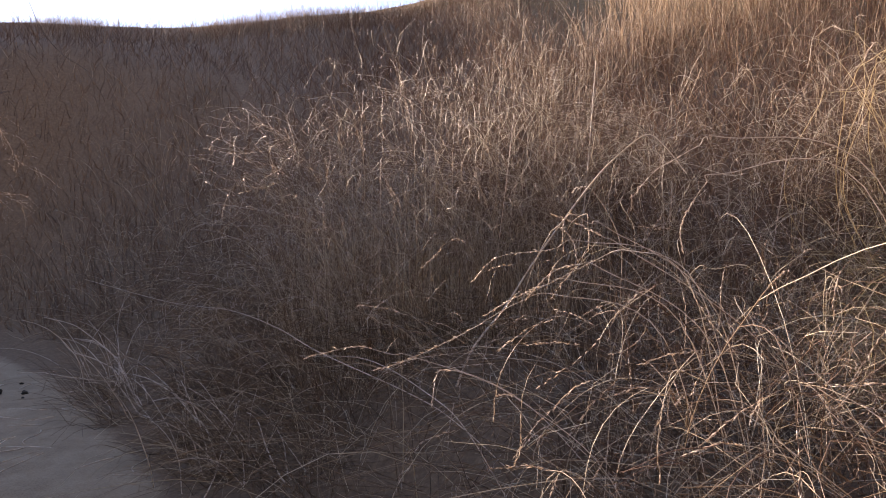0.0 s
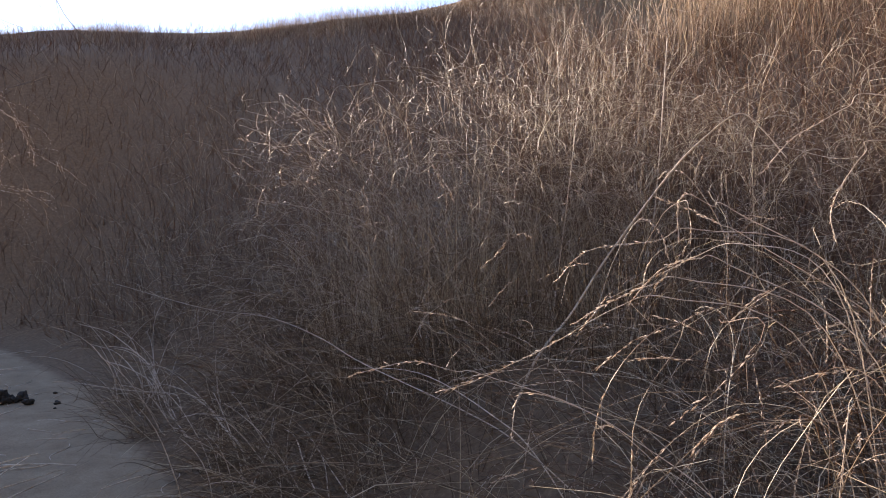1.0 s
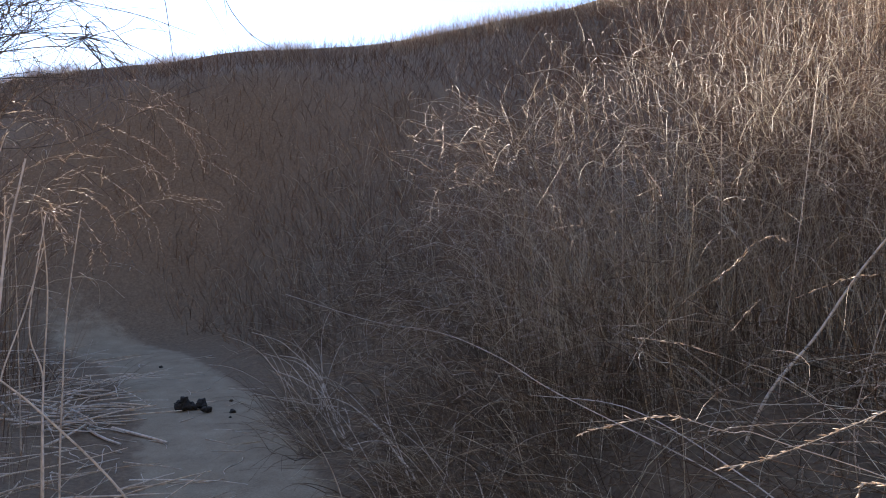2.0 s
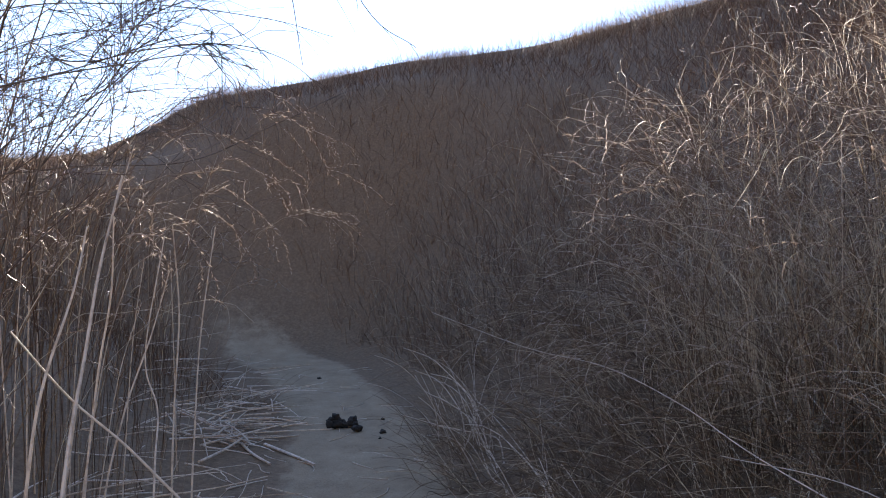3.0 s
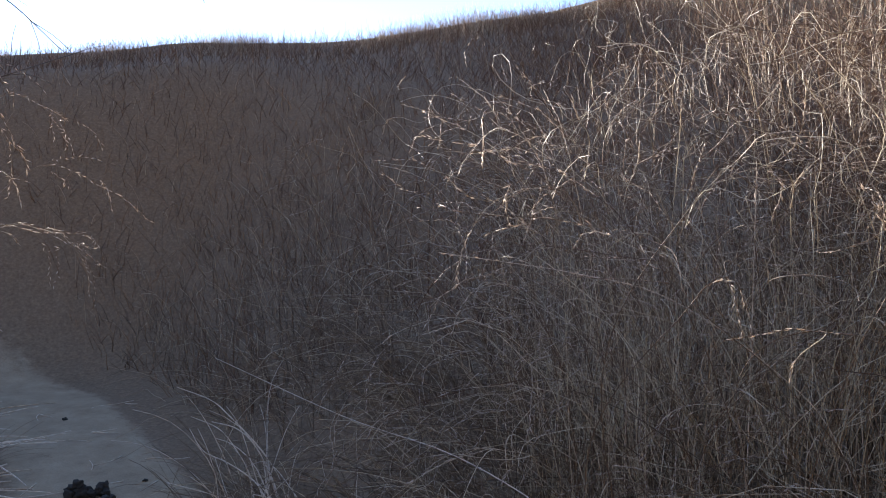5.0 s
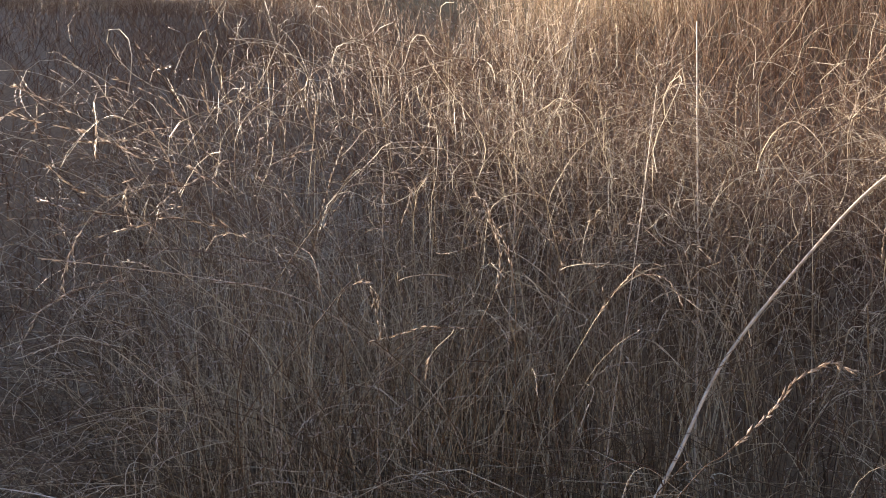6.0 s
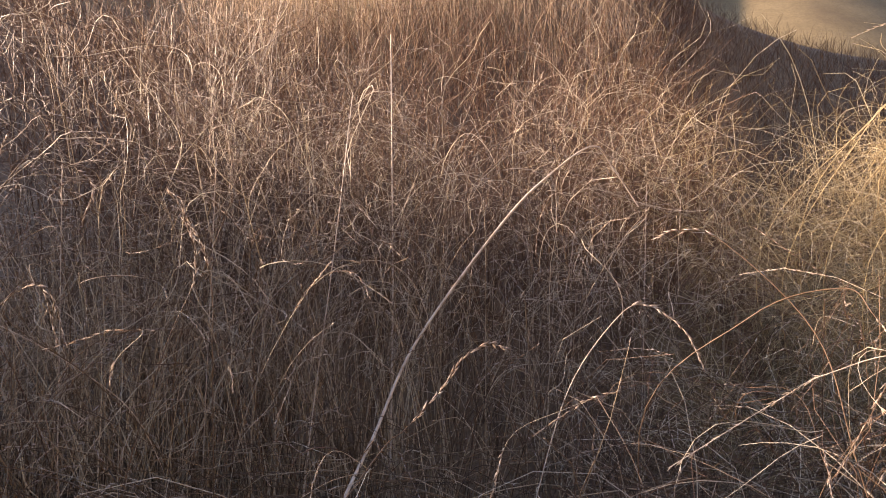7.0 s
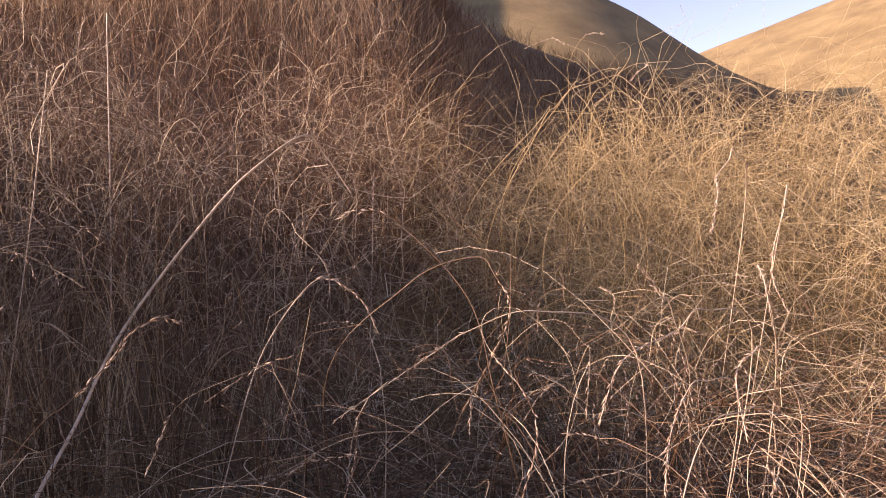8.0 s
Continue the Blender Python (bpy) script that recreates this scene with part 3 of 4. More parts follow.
def hill_grass():
    def ring(count, yaw, near, far):
        a, r = np.radians(R(*yaw, count)), np.sqrt(R(near ** 2, far ** 2, count))
        p = HUB + np.column_stack([-np.sin(a) * r, np.cos(a) * r])
        return p[np.abs(trail_offset(p)) > 0.75]
    # Unlit bearings get the darker copy: their shade is in the blade colour.
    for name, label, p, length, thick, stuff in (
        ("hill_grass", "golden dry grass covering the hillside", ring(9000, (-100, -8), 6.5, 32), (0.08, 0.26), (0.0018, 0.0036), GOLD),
        ("hill_grass", "dry grass covering the hillside, shade put into its brown colour", ring(20000, (-10, 78), 4.8, 12.4), (0.12, 0.36), (0.0018, 0.004), RUST_SHADED),
        ("rough_grass", "rough grass on the slope, shade put into its dark colour", ring(16000, (-88, -49), 6.0, 23), (0.35, 0.8), (0.003, 0.006), RUST_SHADED),
    ):
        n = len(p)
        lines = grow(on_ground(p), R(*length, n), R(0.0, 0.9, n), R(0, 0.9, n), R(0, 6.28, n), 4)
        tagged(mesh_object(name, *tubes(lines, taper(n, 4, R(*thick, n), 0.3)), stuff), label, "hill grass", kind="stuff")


hill_grass()


def ridge_grass():
    # longer grass along the crest, lit through from behind
    count = 30000
    a, r = np.radians(R(-14, 66, count)), 12.0 + np.random.normal(-0.1, 0.6, count)
    p = HUB + np.column_stack([-np.sin(a) * r, np.cos(a) * r])
    p = p[noise_field(p) + R(-0.5, 0.5, count) > -0.25]
    n = len(p)
    lines = grow(on_ground(p), R(0.08, 0.3, n) * (1 + 0.4 * noise_field(p)), R(0.0, 0.5, n), R(0, 1.1, n), np.random.normal(2.6, 1.3, n), 5, 1.6, 0.1, 0.3)
    tagged(mesh_object("ridge_grass", *tubes(lines, taper(n, 5, R(0.0011, 0.0022, n), 0.3)), GOLD), "dry grass fringing the crest of the hill", "hill grass", kind="stuff")


def noise_field(p):
    return np.sin(p[:, 0] * 1.9 + 2 * np.sin(p[:, 1] * 0.7)) * np.sin(p[:, 1] * 1.6 + 1.5 * np.sin(p[:, 0] * 0.9))


ridge_grass()

# ---- single stalks, one by one ----


def curve_through(points, steps=7):
    """A smooth line through a few points."""
    p = np.array(points, float)
    q = np.concatenate([[2 * p[0] - p[1]], p, [2 * p[-1] - p[-2]]])
    out = []
    for a, b, c, d in zip(q[:-3], q[1:-2], q[2:-1], q[3:]):
        for t in np.arange(steps) / steps:
            out.append(0.5 * (2 * b + (c - a) * t + (2 * a - 5 * b + 4 * c - d) * t * t + (3 * b - 3 * c + d - a) * t ** 3))
    return np.array(out + [p[-1]])


def rooted(points, drift):
    """Adds the root, and a point between that carries on the line of the first two points."""
    x, y = points[0][0] + drift[0], points[0][1] + drift[1]
    root = Vector((x, y, float(height(np.array([(x, y)]))[0]) - 0.02))
    first, second = Vector(points[0]), Vector(points[1])
    gap = (first - root).length
    mid = first + (first - second).normalized() * gap * 0.35
    mid = mid.lerp(first.lerp(root, 0.5), 0.4)
    mid.z = max(mid.z, root.z + 0.25 * (first.z - root.z))
    return [tuple(root), tuple(mid), *points]


def stalk(name, label, points, thick, drift=(0.2, 0.12), seeds=0, start=0.6, tip=0.45, plump=1.1, sprays=0, group="single stalks in the thicket", category="grass stalk", material=None):
    """One stalk from the ground through a few points, with an ear of husks along its end."""
    line = curve_through(rooted(points, drift))[None]
    k, thick = line.shape[1], thick * (0.68 if seeds > 12 else 0.9)
    ob = tagged(new(name), label, category, group)
    mesh_object("culm", *tubes(line, taper(1, k, np.array([thick]), tip), 6), material or CANE, ob, smooth=True)
    if seeds:
        tagged(mesh_object("ear", *ear(line, seeds, start, 0.22, plump), SEED, ob, "pale husked seed head"), kind="stuff")
    if sprays:
        at, way = pick(line, R(0.6, 0.97, (1, sprays)))
        th, ph = angles_of(way[0])
        twigs = grow(at[0], R(0.05, 0.16, sprays), np.clip(th + R(-0.5, 0.5, sprays), 0.1, 2.6), R(0.2, 1.2, sprays), ph + R(-1.1, 1.1, sprays), 7, 1.4, 0.15, 0.3)
        tagged(mesh_object("branchlet", *tubes(twigs, taper(sprays, 7, np.full(sprays, thick * 0.6), 0.6)), material or CANE, ob), kind="stuff")
        tagged(mesh_object("husk_spray", *ear(twigs, 9, 0.3, 0.45, plump), SEED, ob, "pale sparkling husks"), kind="stuff")
    return ob


def single_stalks():
    bare = "long pale bare cane leaning across the thicket"
    arch = "dry arching grass stalk with a husked drooping ear"
    reach = "long husked grass stalk reaching out over the trail"
    stalk("bent_cane", bare + ", snapped near its tip", [(0.18, 2.86, 0.65), (0.27, 2.88, 0.76), (0.4, 2.88, 0.97), (0.59, 2.77, 1.26), (0.69, 2.7, 1.38), (0.78, 2.64, 1.45), (0.85, 2.63, 1.4), (0.92, 2.6, 1.3)], 0.0062, (-0.12, 0.0), tip=0.3)
    stalk("upright_cane", "straight pale upright cane standing in the thicket", [(0.53, 3.17, 0.55), (0.67, 3.34, 1.09), (0.75, 3.45, 1.92)], 0.0062, (-0.02, -0.02), tip=0.35)
    stalk("nodding_stalk", "dry grass stalk ending in a plump husked ear", [(-0.33, 2.36, 0.66), (-0.13, 2.32, 0.9), (-0.08, 2.31, 0.94), (-0.02, 2.3, 0.99), (0.01, 2.29, 1.03), (0.05, 2.28, 1.05), (0.08, 2.27, 1.04)], 0.0014, (-0.12, 0.04), 46, 0.5, material=STRAW)
    stalk("arching_stalk", arch, [(0.26, 2.38, 0.73), (0.31, 2.34, 0.94), (0.36, 2.27, 1.07), (0.39, 2.23, 1.09), (0.42, 2.18, 1.05), (0.43, 2.15, 0.99)], 0.0019, (0.02, 0.1), 40, 0.62)
    for pts, w, drift, seeds in (
        ([(0.18, 2.85, 0.85), (0.21, 2.82, 0.91), (0.32, 2.72, 0.98), (0.43, 2.57, 0.94), (0.46, 2.45, 0.82)], 0.0016, (-0.1, 0.1), 0),
        ([(0.52, 1.95, 0.87), (0.53, 2.01, 1.05), (0.48, 2.14, 1.2), (0.44, 2.2, 1.22), (0.43, 2.23, 1.21)], 0.0017, (0.12, -0.05), 10),
        ([(0.38, 2.05, 1.08), (0.41, 1.93, 1.13), (0.41, 1.89, 1.1), (0.4, 1.86, 1.03), (0.31, 1.9, 0.89)], 0.0018, (0.12, 0.2), 30),
        ([(-0.16, 2.77, 0.99), (-0.16, 2.77, 1.11), (-0.18, 2.77, 1.2), (-0.24, 2.76, 1.29)], 0.0018, (0.05, 0.1), 22),
        ([(-0.24, 2.8, 1.0), (-0.19, 2.77, 1.15), (-0.22, 2.75, 1.26)], 0.0018, (-0.05, 0.1), 26),
        ([(-0.47, 2.87, 1.29), (-0.42, 2.85, 1.34), (-0.37, 2.85, 1.33), (-0.34, 2.84, 1.3), (-0.35, 2.85, 1.25)], 0.0017, (-0.05, 0.3), 22),
        ([(-0.49, 2.82, 1.09), (-0.43, 2.81, 1.14), (-0.4, 2.81, 1.09), (-0.39, 2.8, 1.01)], 0.0017, (-0.1, 0.3), 18),
        ([(-0.01, 3.1, 1.22), (0.04, 3.07, 1.33), (0.13, 3.03, 1.36), (0.22, 2.97, 1.34), (0.33, 2.91, 1.22)], 0.0016, (-0.05, 0.1), 12),
        ([(0.18, 2.89, 1.19), (0.24, 2.85, 1.21), (0.29, 2.82, 1.19), (0.35, 2.77, 1.08)], 0.0014, (-0.1, 0.1), 10),
        ([(-0.36, 2.75, 0.98), (-0.5, 2.65, 1.1), (-0.46, 2.64, 1.14), (-0.44, 2.63, 1.06)], 0.0016, (0.3, 0.3), 18),
    ):
        stalk("arching_stalk", arch if seeds else "thin bare arching grass stalk in the thicket", pts, w, drift, seeds, 0.7, material=STRAW)
    for pts, w, drift, seeds in (
        ([(1.27, 1.86, 1.48), (1.26, 1.9, 1.53), (1.24, 1.95, 1.58), (1.22, 1.99, 1.63), (1.21, 2.02, 1.67), (1.19, 2.06, 1.69), (1.18, 2.1, 1.71), (1.16, 2.17, 1.69)], 0.0015, (1.00, 0.20), 30),
        ([(1.27, 2.18, 1.48), (1.26, 2.12, 1.54), (1.25, 2.07, 1.58), (1.25, 2.01, 1.59), (1.25, 1.94, 1.6), (1.25, 1.9, 1.57), (1.25, 1.86, 1.53), (1.24, 1.83, 1.52), (1.23, 1.81, 1.47)], 0.0014, (0.70, 0.45), 0),
        ([(1.28, 2.09, 1.58), (1.25, 2.08, 1.64), (1.22, 2.04, 1.69), (1.2, 2.0, 1.71), (1.19, 1.95, 1.7)], 0.0010, (0.70, 0.40), 16),
        ([(1.33, 2.12, 1.58), (1.31, 2.06, 1.61), (1.3, 2.01, 1.63), (1.29, 1.96, 1.63), (1.27, 1.94, 1.61)], 0.0010, (0.65, 0.45), 0),
        ([(1.26, 2.03, 1.53), (1.27, 1.98, 1.58), (1.27, 1.94, 1.61), (1.28, 1.9, 1.63), (1.29, 1.85, 1.63), (1.3, 1.81, 1.63)], 0.0011, (0.65, 0.45), 12),
        ([(1.19, 1.76, 1.45), (1.18, 1.77, 1.5), (1.17, 1.79, 1.54), (1.16, 1.81, 1.57), (1.15, 1.82, 1.59), (1.15, 1.85, 1.58), (1.15, 1.87, 1.56)], 0.0011, (0.85, 0.25), 30),
        ([(1.24, 1.98, 1.44), (1.23, 2.0, 1.52), (1.23, 2.01, 1.58), (1.23, 2.01, 1.64), (1.23, 2.01, 1.68)], 0.0010, (0.80, 0.30), 0),
        ([(1.23, 1.99, 1.47), (1.2, 2.04, 1.56), (1.18, 2.06, 1.6), (1.15, 2.1, 1.65), (1.14, 2.1, 1.68)], 0.0011, (0.85, 0.25), 0),
        ([(1.33, 1.99, 1.53), (1.32, 1.96, 1.61), (1.32, 1.93, 1.65), (1.32, 1.92, 1.68), (1.31, 1.93, 1.7), (1.3, 1.95, 1.7)], 0.0010, (0.70, 0.45), 0),
        ([(1.17, 1.87, 1.44), (1.17, 1.83, 1.46), (1.19, 1.75, 1.46), (1.22, 1.65, 1.45)], 0.0011, (0.60, 0.45), 0),
        ([(1.17, 2.13, 1.49), (1.18, 2.1, 1.51), (1.22, 2.01, 1.5), (1.24, 1.94, 1.51), (1.25, 1.9, 1.5)], 0.0011, (0.65, 0.45), 0),
    ):
        stalk("arching_stalk", "bleached husked stalk arching over the sunny tangle" if seeds else "thin bleached stalk arching over the sunny tangle", pts, w, drift, seeds, 0.75, plump=0.8, material=TANGLE)
    for pts, w, drift, seeds in (
        ([(0.65, 1.55, 1.3), (0.59, 1.55, 1.28), (0.54, 1.56, 1.25), (0.49, 1.55, 1.22), (0.44, 1.55, 1.16)], 0.0017, (0.75, 0.2), 40),
        ([(0.45, 1.61, 1.04), (0.39, 1.61, 1.07), (0.33, 1.61, 1.1), (0.27, 1.61, 1.12)], 0.0015, (0.7, 0.25), 34),
        ([(0.61, 1.47, 1.21), (0.58, 1.47, 1.19), (0.55, 1.48, 1.14), (0.53, 1.48, 1.09), (0.53, 1.46, 1.04)], 0.0017, (0.75, 0.2), 40),
        ([(0.52, 1.86, 1.03), (0.45, 1.96, 1.0), (0.39, 2.01, 0.96), (0.24, 2.1, 0.87)], 0.0018, (0.3, -0.1), 40),
        ([(-0.05, 1.64, 0.77), (-0.11, 1.63, 0.78), (-0.19, 1.62, 0.8), (-0.26, 1.6, 0.79), (-0.31, 1.57, 0.78)], 0.0014, (0.6, 0.05), 30),
        ([(0.27, 1.5, 0.94), (0.18, 1.52, 0.92), (0.06, 1.52, 0.85), (-0.07, 1.5, 0.79), (-0.14, 1.49, 0.77)], 0.0015, (0.4, 0.05), 44),
        ([(0.31, 1.54, 0.97), (0.25, 1.55, 0.96), (0.18, 1.55, 0.93), (0.11, 1.54, 0.89)], 0.0016, (0.45, 0.1), 44),
        ([(0.33, 1.54, 1.06), (0.26, 1.56, 1.04), (0.14, 1.59, 1.02), (0.08, 1.6, 0.96)], 0.0015, (0.4, 0.1), 34),
        ([(0.18, 1.43, 0.72), (0.07, 1.45, 0.77), (0.02, 1.45, 0.78), (0.0, 1.44, 0.77), (-0.01, 1.41, 0.71)], 0.0014, (0.35, 0.05), 22),
        ([(0.37, 1.47, 1.09), (0.33, 1.47, 1.1), (0.29, 1.47, 1.12), (0.27, 1.46, 1.1), (0.27, 1.45, 1.04)], 0.0016, (0.4, 0.1), 26),
        ([(0.36, 1.47, 1.0), (0.31, 1.48, 1.01), (0.25, 1.49, 0.99), (0.19, 1.47, 0.93)], 0.0015, (0.4, 0.05), 34),
        ([(-0.3, 3.1, 0.95), (-0.51, 2.98, 1.09), (-0.69, 2.87, 1.14), (-0.92, 2.72, 1.176)], 0.0018, (0.3, 0.2), 40),
    ):
        stalk("reaching_stalk", reach, pts, w, drift, seeds, 0.6, plump=0.8)
    hanging = "slender dry stalk with sparkling pale husks hanging over the trail"
    for pts in (
        [(-1.75, 1.95, 0.95), (-1.68, 2.0, 1.12), (-1.6, 2.04, 1.13), (-1.548, 2.068, 1.05)],
        [(-2.0, 2.2, 1.0), (-1.9, 2.3, 1.2), (-1.82, 2.38, 1.17), (-1.784, 2.412, 1.09)],
        [(-2.1, 2.4, 1.05), (-1.95, 2.45, 1.27), (-1.84, 2.5, 1.22), (-1.752, 2.528, 1.126)],
        [(-1.8, 2.2, 1.1), (-1.65, 2.32, 1.42), (-1.56, 2.4, 1.42), (-1.5, 2.437, 1.302)],
        [(-1.6, 1.75, 0.95), (-1.55, 1.83, 1.1), (-1.5, 1.86, 1.12), (-1.46, 1.89, 1.05)],
    ):
        stalk("nodding_stalk", hanging, pts, 0.001, (-0.12, -0.1), 34, 0.6, plump=0.85, sprays=4, group="stalks left of the trail", material=PALE)
    for n in range(9):
        x, y, z = random.uniform(-1.95, -1.5), random.uniform(2.15, 2.95), random.uniform(1.08, 1.56)
        dx, dy, over = random.uniform(0.2, 0.38), random.uniform(0.05, 0.3), random.uniform(0.0, 0.14)
        pts = [(x - dx, y - dy, z - 0.2), (x - 0.55 * dx, y - 0.55 * dy, z + over), (x - 0.2 * dx, y - 0.2 * dy, z + 0.7 * over), (x, y, z)]
        stalk("nodding_stalk", hanging, pts, 0.001, (-0.24, -0.16), 26, 0.65, plump=0.75, sprays=4, group="stalks left of the trail", material=PALE)
    for x, y in ((0.2, 3.1), (0.05, 3.35), (0.95, 3.0), (-0.3, 3.3), (0.62, 3.6), (1.3, 2.85)):
        dx, dy, h = random.uniform(-0.3, 0.2), random.uniform(-0.3, 0.1), random.uniform(1.2, 1.6)
        stalk("upright_cane", "slender pale upright cane standing in the thicket", [(x + dx * 0.3, y + dy * 0.3, 0.45 + 0.35 * (h - 0.45)), (x + dx * 0.7, y + dy * 0.7, 0.45 + 0.7 * (h - 0.45)), (x + dx, y + dy, h)], random.uniform(0.0024, 0.0038), (-dx * 0.3, -dy * 0.3), 14, 0.85)
    fell = "pale broken cane fallen across the matted grass"
    stalk("fallen_cane", fell, [(-0.1, 2.32, 0.52), (-0.47, 2.65, 0.6), (-0.69, 2.88, 0.66), (-0.97, 3.14, 0.7), (-1.36, 3.44, 0.7), (-1.98, 3.82, 0.78)], 0.0022, (0.4, -0.2), group="fallen canes")
    stalk("fallen_cane", fell, [(-0.03, 2.18, 0.55), (-0.27, 2.51, 0.6), (-0.57, 2.78, 0.56)], 0.0024, (0.3, -0.2), group="fallen canes")
    stalk("fallen_cane", fell, [(-1.3, 3.45, 0.2), (-1.6, 3.75, 0.3), (-2.0, 4.3, 0.26), (-2.35, 4.75, 0.08)], 0.003, (0.2, -0.2), group="fallen canes")
    blade = "long bleached dry stalk arching out of the trail edge"
    for pts, w, d in (
        ([(-1.06, 3.05, 0.2), (-1.19, 3.26, 0.19), (-1.34, 3.47, 0.22), (-1.51, 3.66, 0.24), (-1.66, 3.85, 0.23), (-1.84, 4.03, 0.21), (-2.02, 4.2, 0.16)], 0.0042, (0.1, -0.06)),
        ([(-1.85, 4.16, 0.13), (-2.03, 4.19, 0.13), (-2.21, 4.21, 0.14), (-2.42, 4.21, 0.17)], 0.0036, (0.12, -0.1)),
        ([(-1.8, 4.05, 0.08), (-1.92, 4.13, 0.16), (-2.02, 4.21, 0.21), (-2.17, 4.26, 0.26), (-2.31, 4.3, 0.29), (-2.42, 4.37, 0.36)], 0.0036, (0.1, -0.12)),
        ([(-1.61, 3.77, 0.03), (-1.7, 3.85, 0.03), (-1.78, 3.95, 0.06), (-1.86, 4.04, 0.14), (-1.95, 4.15, 0.31)], 0.0036, (0.05, -0.06)),
        ([(-1.6, 3.77, 0.03), (-1.72, 3.9, 0.07), (-1.83, 4.03, 0.18), (-1.96, 4.13, 0.23)], 0.003, (0.06, -0.06)),
        ([(-1.97, 4.06, 0.02), (-2.07, 4.18, 0.03), (-2.19, 4.29, 0.12), (-2.31, 4.4, 0.23)], 0.0026, (0.06, -0.06)),
        ([(-0.65, 2.75, 0.09), (-0.72, 2.83, 0.17), (-0.77, 2.91, 0.24), (-0.81, 2.97, 0.26), (-0.86, 3.03, 0.26)], 0.0036, (0.08, -0.06)),
        ([(-0.63, 2.81, 0.09), (-0.67, 2.93, 0.15), (-0.73, 3.04, 0.19), (-0.83, 3.14, 0.25)], 0.0032, (0.05, -0.08)),
        ([(-0.55, 2.77, 0.1), (-0.63, 2.9, 0.13), (-0.71, 3.02, 0.17), (-0.79, 3.14, 0.22)], 0.003, (0.08, -0.05)),
        ([(-0.9, 2.74, 0.09), (-0.91, 2.87, 0.15), (-0.91, 3.0, 0.2), (-0.92, 3.13, 0.29)], 0.0028, (-0.04, -0.08)),
        ([(-0.81, 2.82, 0.08), (-0.85, 2.92, 0.14), (-0.91, 3.02, 0.22), (-0.93, 3.12, 0.28)], 0.0026, (0.02, -0.08)),
        ([(-2.1, 4.5, 0.16), (-2.22, 4.6, 0.24), (-2.36, 4.68, 0.29), (-2.52, 4.73, 0.3)], 0.004, (0.14, -0.14)),
        ([(-2.23, 4.68, 0.2), (-2.45, 4.78, 0.32), (-2.6, 4.85, 0.38), (-2.84, 4.92, 0.42)], 0.0038, (0.13, -0.18)),
        ([(-2.3, 4.62, 0.17), (-2.48, 4.74, 0.26), (-2.68, 4.8, 0.3)], 0.0034, (0.16, -0.16)),
    ):
        stalk("bleached_stalk", blade, pts, w * 1.25, d, group="stalks at the trail edge", category="grass stalk")
    pale = "thick pale cane standing beside the trail"
    for pts, w in (
        ([(-1.43, 1.64, 0.73), (-1.49, 1.72, 0.91), (-1.53, 1.78, 1.06), (-1.54, 1.84, 1.24)], 0.0048),
        ([(-1.7, 2.03, 0.6), (-1.75, 2.08, 0.71), (-1.79, 2.08, 0.84), (-1.81, 2.16, 1.13)], 0.0036),
        ([(-2.09, 2.49, 0.51), (-2.12, 2.55, 0.82), (-2.13, 2.63, 1.17)], 0.0048),
        ([(-1.5, 1.62, 0.72), (-1.52, 1.66, 0.86), (-1.55, 1.74, 1.02), (-1.58, 1.79, 1.14)], 0.004),
        ([(-2.07, 2.4, 0.64), (-2.09, 2.44, 0.9), (-2.1, 2.43, 1.17)], 0.0046),
        ([(-1.72, 1.9, 0.8), (-1.72, 1.94, 1.0), (-1.72, 1.95, 1.17)], 0.004),
        ([(-1.99, 2.16, 0.64), (-1.98, 2.25, 0.86), (-1.96, 2.3, 1.04)], 0.0042),
    ):
        stalk("pale_cane", pale, pts, w, (0.02, -0.04), 8, 0.85, group="canes left of the trail", category="cane")
    stalk("pale_cane", "thick pale cane leaning low beside the trail", [(-1.56, 1.89, 0.66), (-1.66, 1.8, 0.8), (-1.72, 1.72, 0.94)], 0.0042, (0.3, 0.25), group="canes left of the trail", category="cane")
    for n in range(26):
        yaw, r = radians(random.uniform(46, 66)), random.uniform(1.5, 3.6)
        x, y = -0.39 - math.sin(yaw) * r, 1.06 + math.cos(yaw) * r
        if float(trail_offset(np.array([(x, y)]))[0]) > -0.8:
            continue
        dx, dy, h = random.uniform(-0.12, 0.22), random.uniform(-0.1, 0.2), random.uniform(0.9, 1.45)
        stalk("pale_cane", pale, [(x + dx * 0.2, y + dy * 0.2, 0.4 * h), (x + dx * 0.55, y + dy * 0.55, 0.75 * h), (x + dx, y + dy, h)], random.uniform(0.0028, 0.0046), (-dx * 0.2, -dy * 0.2), 10, 0.85, group="canes left of the trail", category="cane")


single_stalks()


